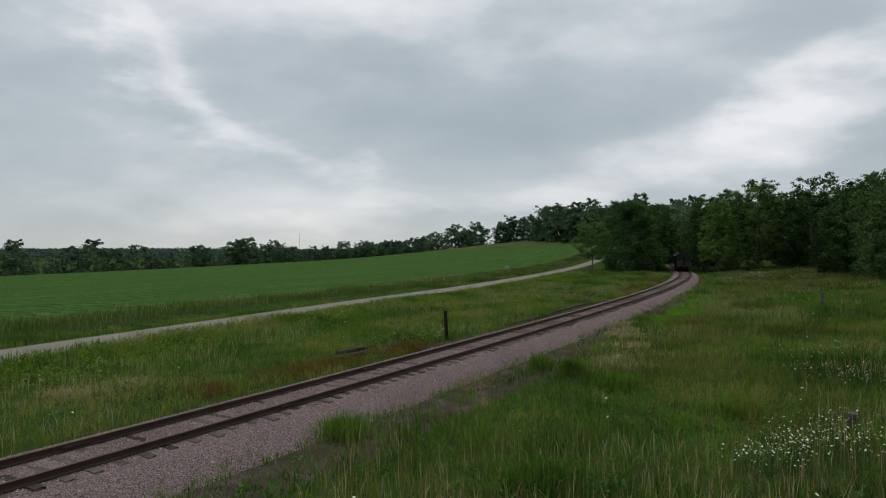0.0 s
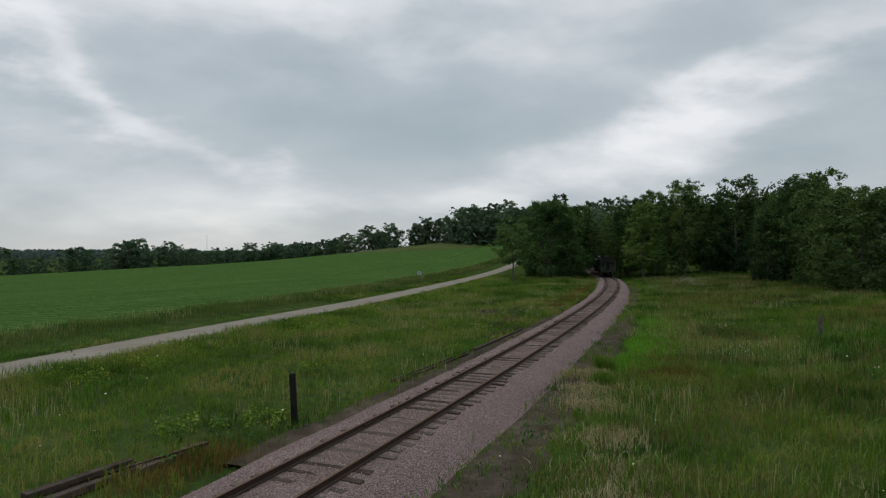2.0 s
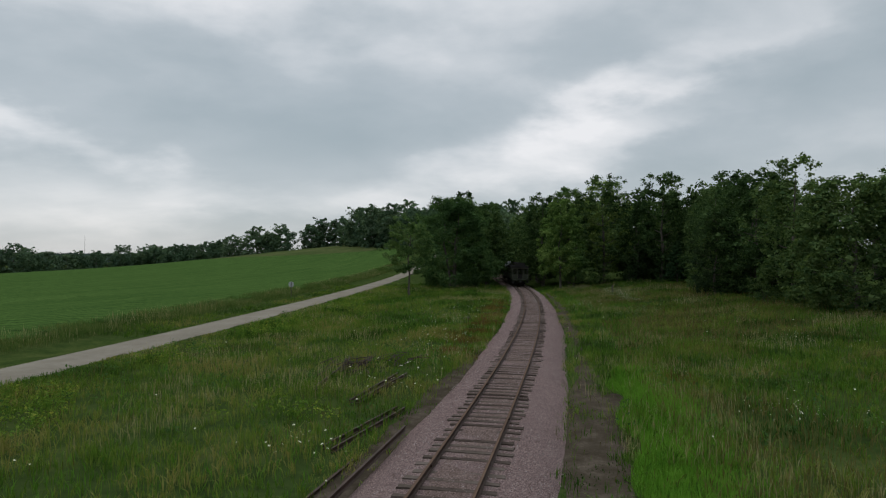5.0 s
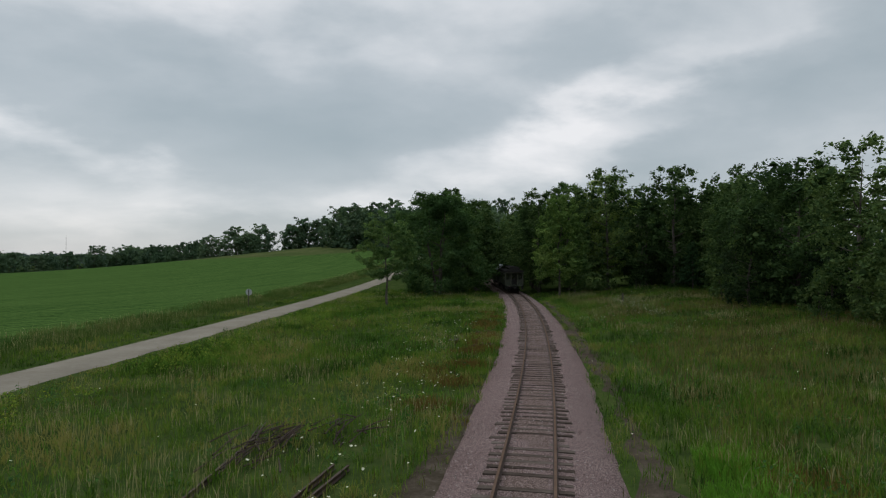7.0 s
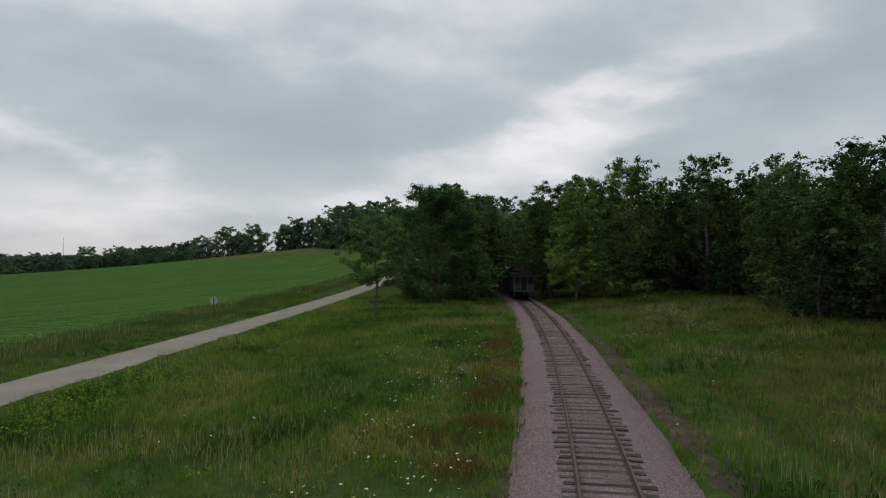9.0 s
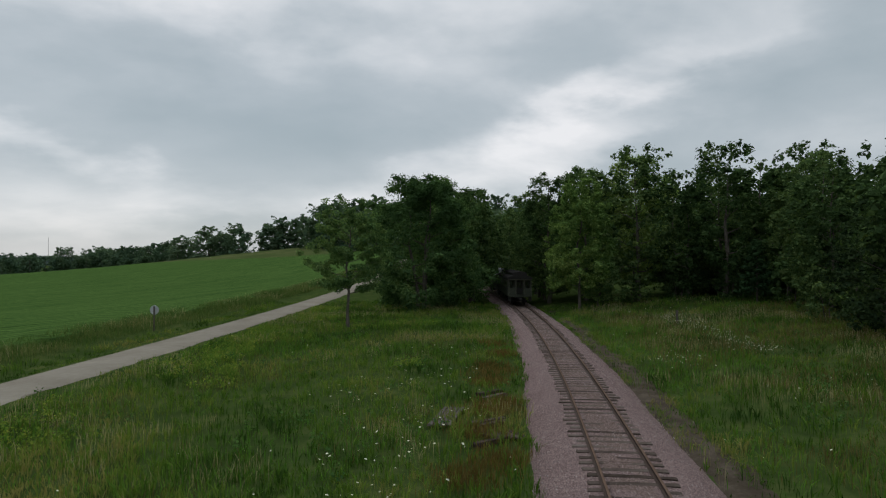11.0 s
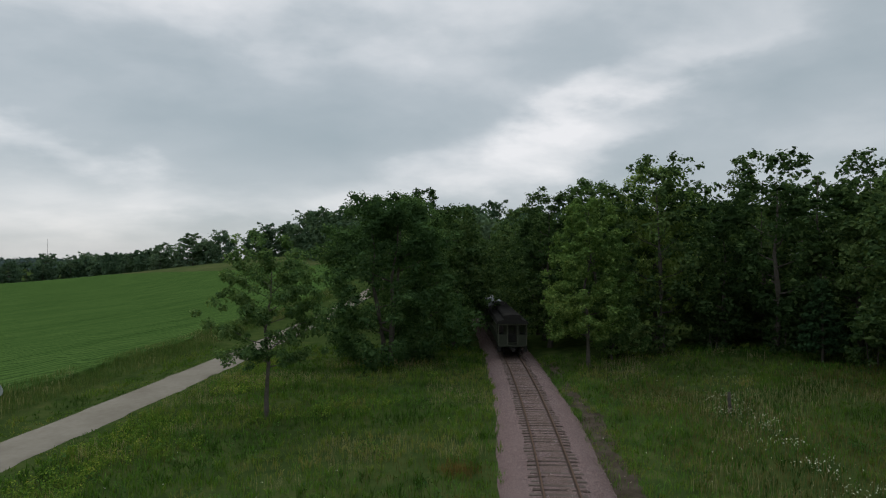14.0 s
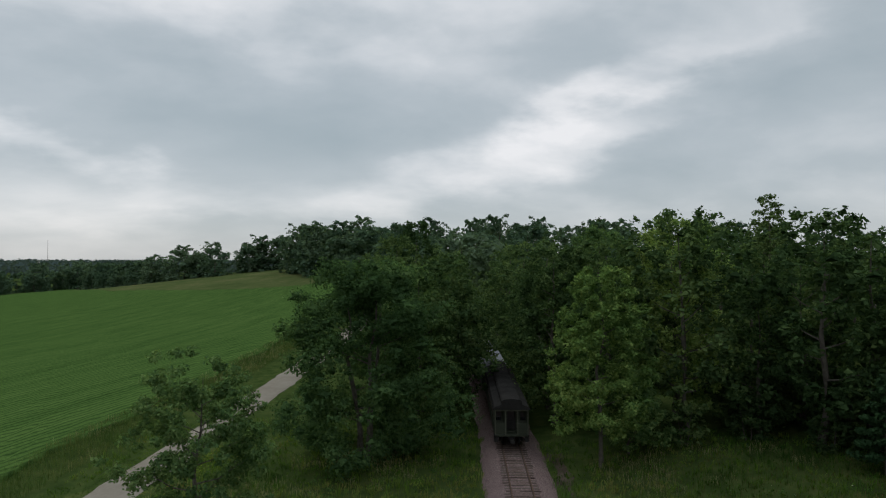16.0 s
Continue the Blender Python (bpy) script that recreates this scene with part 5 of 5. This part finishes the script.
FLEABANE = [(15.0, 25.1, 0.9), (8.4, 13.3, 0.35), (8.0, 13.9, 0.4), (6.9, 12.5, 0.35), (9.5, 14.5, 0.4), (8.7, 12.8, 0.4), (12.7, 21.5, 0.6), (13.1, 20.0, 0.5), (6.3, 12.7, 0.3), (7.4, 12.9, 0.3), (20.7, 42.8, 0.9), (22.2, 44.0, 0.7), (26.0, 52.6, 0.8), (38.6, 63.6, 1.5), (40.5, 66.0, 1.2), (58.9, 116.8, 0.9), (57.6, 113.5, 0.8), (56.5, 110.4, 0.9), (63.0, 119.5, 1.2), (50.5, 100.5, 1.0), (46.0, 88.0, 1.6), (28.5, 49.0, 1.0), (51.0, 108.0, 2.0)]
x, y, r = spots(FLEABANE, 70, 0.8, 53)
flowers("white_daisies", x, y, r.uniform(0.45, 0.85, len(x)), r.uniform(0.011, 0.024, len(x)), "drifts of tiny white daisies in the meadow", 54)
x, y, r = spots([(56.7, 113.4, 0.6), (56.4, 110.9, 0.7), (54.7, 107.5, 0.8), (52.1, 101.0, 0.7), (50.6, 98.3, 0.7), (53.3, 104.0, 0.6), (58.6, 116.0, 0.7), (44.5, 98.4, 0.8)], 80, 0.8, 57)
flowers("white_yarrow", x, y, r.uniform(0.5, 0.9, len(x)), r.uniform(0.014, 0.034, len(x)), "drift of white yarrow heads by the wood", 58)
x, y, o, r = meadow(420, -20, 26, 8, 130, 55)
k = keep_meadow(x, y)
flowers("white_flowers", x[k], y[k], r.uniform(0.4, 0.8, k.sum()), r.uniform(0.015, 0.045, k.sum()), "single white flowers in the grass", 56)


# ---------------------------------------------------------------- posts, timbers, sign
def gz(x, y):
    return float(land(x, y))


def worn_post(name, label, x, y, h, rad, mat, lean=(0, 0), square=False):
    """A weathered post with an uneven top."""
    r = random.Random(int(x * 100))
    bm = bmesh.new()
    if square:
        box(bm, 0, 0, h / 2 - 0.2, rad * 2, rad * 2, h + 0.4, 0.012)
    else:
        tube(bm, [(0, 0, -0.4), (0.01, 0, h * 0.35), (-0.01, 0.01, h * 0.7), (0, 0, h)], [rad * 1.05, rad, rad * 0.97, rad * 0.9], 10)
    for v in bm.verts:
        v.co += Vector((r.uniform(-1, 1), r.uniform(-1, 1), 0)) * rad * 0.07
        if v.co.z > h - 0.01:
            v.co.z += r.uniform(-0.05, 0.05)
    me = bpy.data.meshes.new(name)
    bm.to_mesh(me)
    bm.free()
    me.materials.append(mat)
    ob = tagged(new(name, me), label, "post")
    ob.matrix_basis = Matrix.Translation((x, y, gz(x, y))) @ Matrix.Rotation(radians(lean[0]), 4, "X") @ Matrix.Rotation(radians(lean[1]), 4, "Y")
    return ob


marker = tagged(new("trackside_post"), "black leaning square trackside post with a split top", "post")
bm = bmesh.new()
box(bm, 0, 0, 0.62, 0.20, 0.18, 2.05, 0.012)
part("shaft", bm, M_POST, marker)
for sx in (-1, 1):
    bm = bmesh.new()
    tube(bm, [(sx * 0.05, 0, 1.6), (sx * 0.09, 0, 1.72), (sx * 0.16, 0, 1.8)], [0.025, 0.018, 0.008], 6)
    part("splinter", bm, M_GREYWOOD, marker, "pale split wood at the top")
marker.matrix_basis = Matrix.Translation((0.22, 35.45, gz(0.22, 35.45))) @ Matrix.Rotation(radians(-3), 4, "Y")
worn_post("fence_post", "short grey weathered wooden fence post in tall grass", 29.45, 48.1, 1.25, 0.12, M_GREYWOOD, (2, 3))
worn_post("fence_post", "grey weathered wooden fence post among white flowers", 58.0, 114.8, 1.3, 0.11, M_GREYWOOD, (-3, 1))
worn_post("fence_post", "dark rotting stub of a fence post in tall grass", 10.0, 15.1, 0.62, 0.11, M_GREYWOOD, (4, -6))


def lying_rail(name, label, x0, y0, x1, y1, lift=0.0, mat=None):
    """An old rail lying on the ground."""
    d = Vector((x1 - x0, y1 - y0, 0))
    prof = [(-0.036, 0.15), (0.036, 0.15), (0.03, 0.11), (0.009, 0.10), (0.009, 0.03), (0.065, 0.012), (0.065, 0.0), (-0.065, 0.0), (-0.065, 0.012), (-0.009, 0.03), (-0.009, 0.10), (-0.03, 0.11)]
    bm = extrude(prof, 0, d.length)
    me = bpy.data.meshes.new(name)
    bm.to_mesh(me)
    bm.free()
    me.materials.append(mat or M_RAIL)
    ob = tagged(new(name, me), label, "rail")
    za, zb = gz(x0, y0), gz(x1, y1)
    ob.matrix_basis = Matrix.Translation((x0, y0, za + 0.05 + lift)) @ Matrix.Rotation(math.atan2(-d.x, d.y), 4, "Z") @ Matrix.Rotation(math.atan2(zb - za, d.length), 4, "X")
    return ob


lying_rail("old_rail", "old rusty rail lying along the ballast's edge", 3.93, 41.26, 8.21, 47.99, -0.06)
lying_rail("old_rail", "old rusty rail lying along the ballast's edge", 3.7, 41.4, 7.9, 48.1, -0.06)
lying_rail("old_rail", "old rusty rail half sunk in ballast", 8.4, 47.1, 13.4, 55.9, 0.28)
lying_rail("old_rail", "old rusty rail lying in short grass", 8.0, 48.4, 11.6, 54.4, -0.08)
lying_rail("old_rail", "old rusty rail in a heap in the grass", 10.7, 55.6, 14.0, 59.9, -0.05)
lying_rail("old_rail", "old rusty rail in a heap in the grass", 10.9, 55.2, 14.3, 59.7, -0.05)
lying_rail("old_rail", "old rusty rail in a heap in the grass", 12.6, 61.0, 15.9, 66.3, 0.0)
lying_rail("old_rail", "old rusty rail in a heap in the grass", 12.3, 61.1, 15.5, 66.5, 0.0)
lying_rail("old_rail", "old rusty rail lying deep in the grass", 11.2, 64.4, 13.3, 70.1, 0.0)
lying_rail("old_rail", "old rusty rail beside old timbers", -4.85, 29.5, -1.95, 33.0, 0.06)


def timber(x, y, yaw, length, label, lift=0.0, roll=0.0, mat=None, w=0.22, h=0.17):
    r = random.Random(int(x * 50 + y * 10))
    bm = bmesh.new()
    box(bm, 0, 0, h / 2, w, length, h, 0.015)
    for v in bm.verts:
        v.co += Vector((r.uniform(-0.012, 0.012), r.uniform(-0.04, 0.04), r.uniform(-0.01, 0.01)))
    me = bpy.data.meshes.new("old_timber")
    bm.to_mesh(me)
    bm.free()
    me.materials.append(mat or M_TIE)
    ob = tagged(new("old_timber", me), label, "timber")
    ob.matrix_basis = Matrix.Translation((x, y, gz(x, y) + lift)) @ Matrix.Rotation(radians(yaw), 4, "Z") @ Matrix.Rotation(radians(roll), 4, "Y")
    return ob


for i, (x, y, yaw, ln, lf) in enumerate(((-4.1, 30.2, -33, 3.6, 0.02), (-4.4, 30.5, -31, 3.2, 0.02), (-4.25, 30.4, -35, 2.6, 0.19), (-2.7, 32.2, -30, 2.2, 0.05))):
    timber(x, y, yaw, ln, "weathered old timber lying in rust-brown grass", lf, 3 * i)
for x, y, yaw, lf in ((29.7, 91.0, 103, 0.0), (29.75, 91.4, 100, 0.0), (28.9, 89.1, 106, 0.0), (31.9, 95.7, 112, 0.0), (32.0, 96.5, 108, 0.0)):
    timber(x, y, yaw, 1.6, "old cut tie lying in the grass by the track", lf)
for k in range(5):
    timber(29.05 + 0.30 * k, 90.25 - 0.13 * k, 14, 1.3, "dark weathered plank of a flat pile in the grass", 0.02, 0, None, 0.24, 0.06)
for k in range(4):
    timber(28.15 + 0.21 * k, 92.75 - 0.11 * k, -32, 2.9, "grey weathered plank of a flat pile in the grass", 0.14, 0, M_GREYWOOD, 0.19, 0.06)
# a heap of dead branches by the old rails
heap_r = random.Random(9)
for hx, hy in ((14.3, 69.9), (16.3, 69.9), (13.2, 68.8)):
    heap = tagged(new("brush_heap"), "heap of dead reddish-brown brushwood in the weeds", "brushwood")
    heap.matrix_basis = Matrix.Translation((hx, hy, gz(hx, hy) + 0.1))
    for _ in range(22):
        a = Vector((heap_r.gauss(0, 0.5), heap_r.gauss(0, 0.8), heap_r.uniform(0.0, 0.45)))
        d = Vector((0.5 + heap_r.gauss(0, 0.3), 0.85 + heap_r.gauss(0, 0.3), heap_r.uniform(-0.12, 0.2))) * heap_r.uniform(0.4, 1.0)
        bm = bmesh.new()
        tube(bm, [a - d, a + Vector((0, 0, 0.04)), a + d], [0.03, 0.024, 0.01], 5)
        part("branch", bm, M_RAIL, heap)

# round road sign seen from behind
M_SIGN = surface("bare_aluminium", [(0.3, (0.36, 0.37, 0.38)), (0.7, (0.48, 0.49, 0.50))], 3.0, 0.5, 0.05, 20.0, 0.6)
sign = tagged(new("road_sign"), "round road sign seen from behind on a wooden post", "road sign")
bm = bmesh.new()
box(bm, 0, 0, 1.0, 0.1, 0.1, 2.6, 0.01)
part("post", bm, M_GREYWOOD, sign)
bm = bmesh.new()
bmesh.ops.create_cone(bm, cap_ends=True, segments=40, radius1=0.42, radius2=0.42, depth=0.006, matrix=Matrix.Translation((0, 0.06, 1.95)) @ Matrix.Rotation(math.pi / 2, 4, "X"))
part("disc", bm, M_SIGN, sign, "grey back of a round metal disc")
sign.matrix_basis = Matrix.Translation((13.5, 130.8, gz(13.5, 130.8) - 0.1)) @ Matrix.Rotation(radians(-22), 4, "Z")

# far things: radio mast on the skyline, white barn across the valley
mast = tagged(new("radio_mast"), "thin radio mast far off on the skyline", "mast")
bm = bmesh.new()
tube(bm, [(0, 0, 0), (0, 0, 84)], [0.7, 0.4], 6)
part("shaft", bm, M_IRON, mast)
mast.matrix_basis = Matrix.Translation((-634, 2733, gz(-634, 2733)))
M_WHITE = surface("white_painted_boards", [(0.3, (0.62, 0.62, 0.60)), (0.7, (0.78, 0.78, 0.76))], 0.5, 0.7, 0.1, 8.0)
barn = tagged(new("barn"), "small white barn far across the valley", "barn")
bm = extrude([(-9, 0), (9, 0), (9, 6), (-9, 6)], -15, 15)
part("wall", bm, M_WHITE, barn)
bm = extrude([(-9.6, 6), (9.6, 6), (0, 11)], -15.6, 15.6)
part("roof", bm, M_ROOF_PALE, barn, "pale grey gabled roof")
barn.matrix_basis = Matrix.Translation((-560, 1340, gz(-560, 1340))) @ Matrix.Rotation(radians(70), 4, "Z")
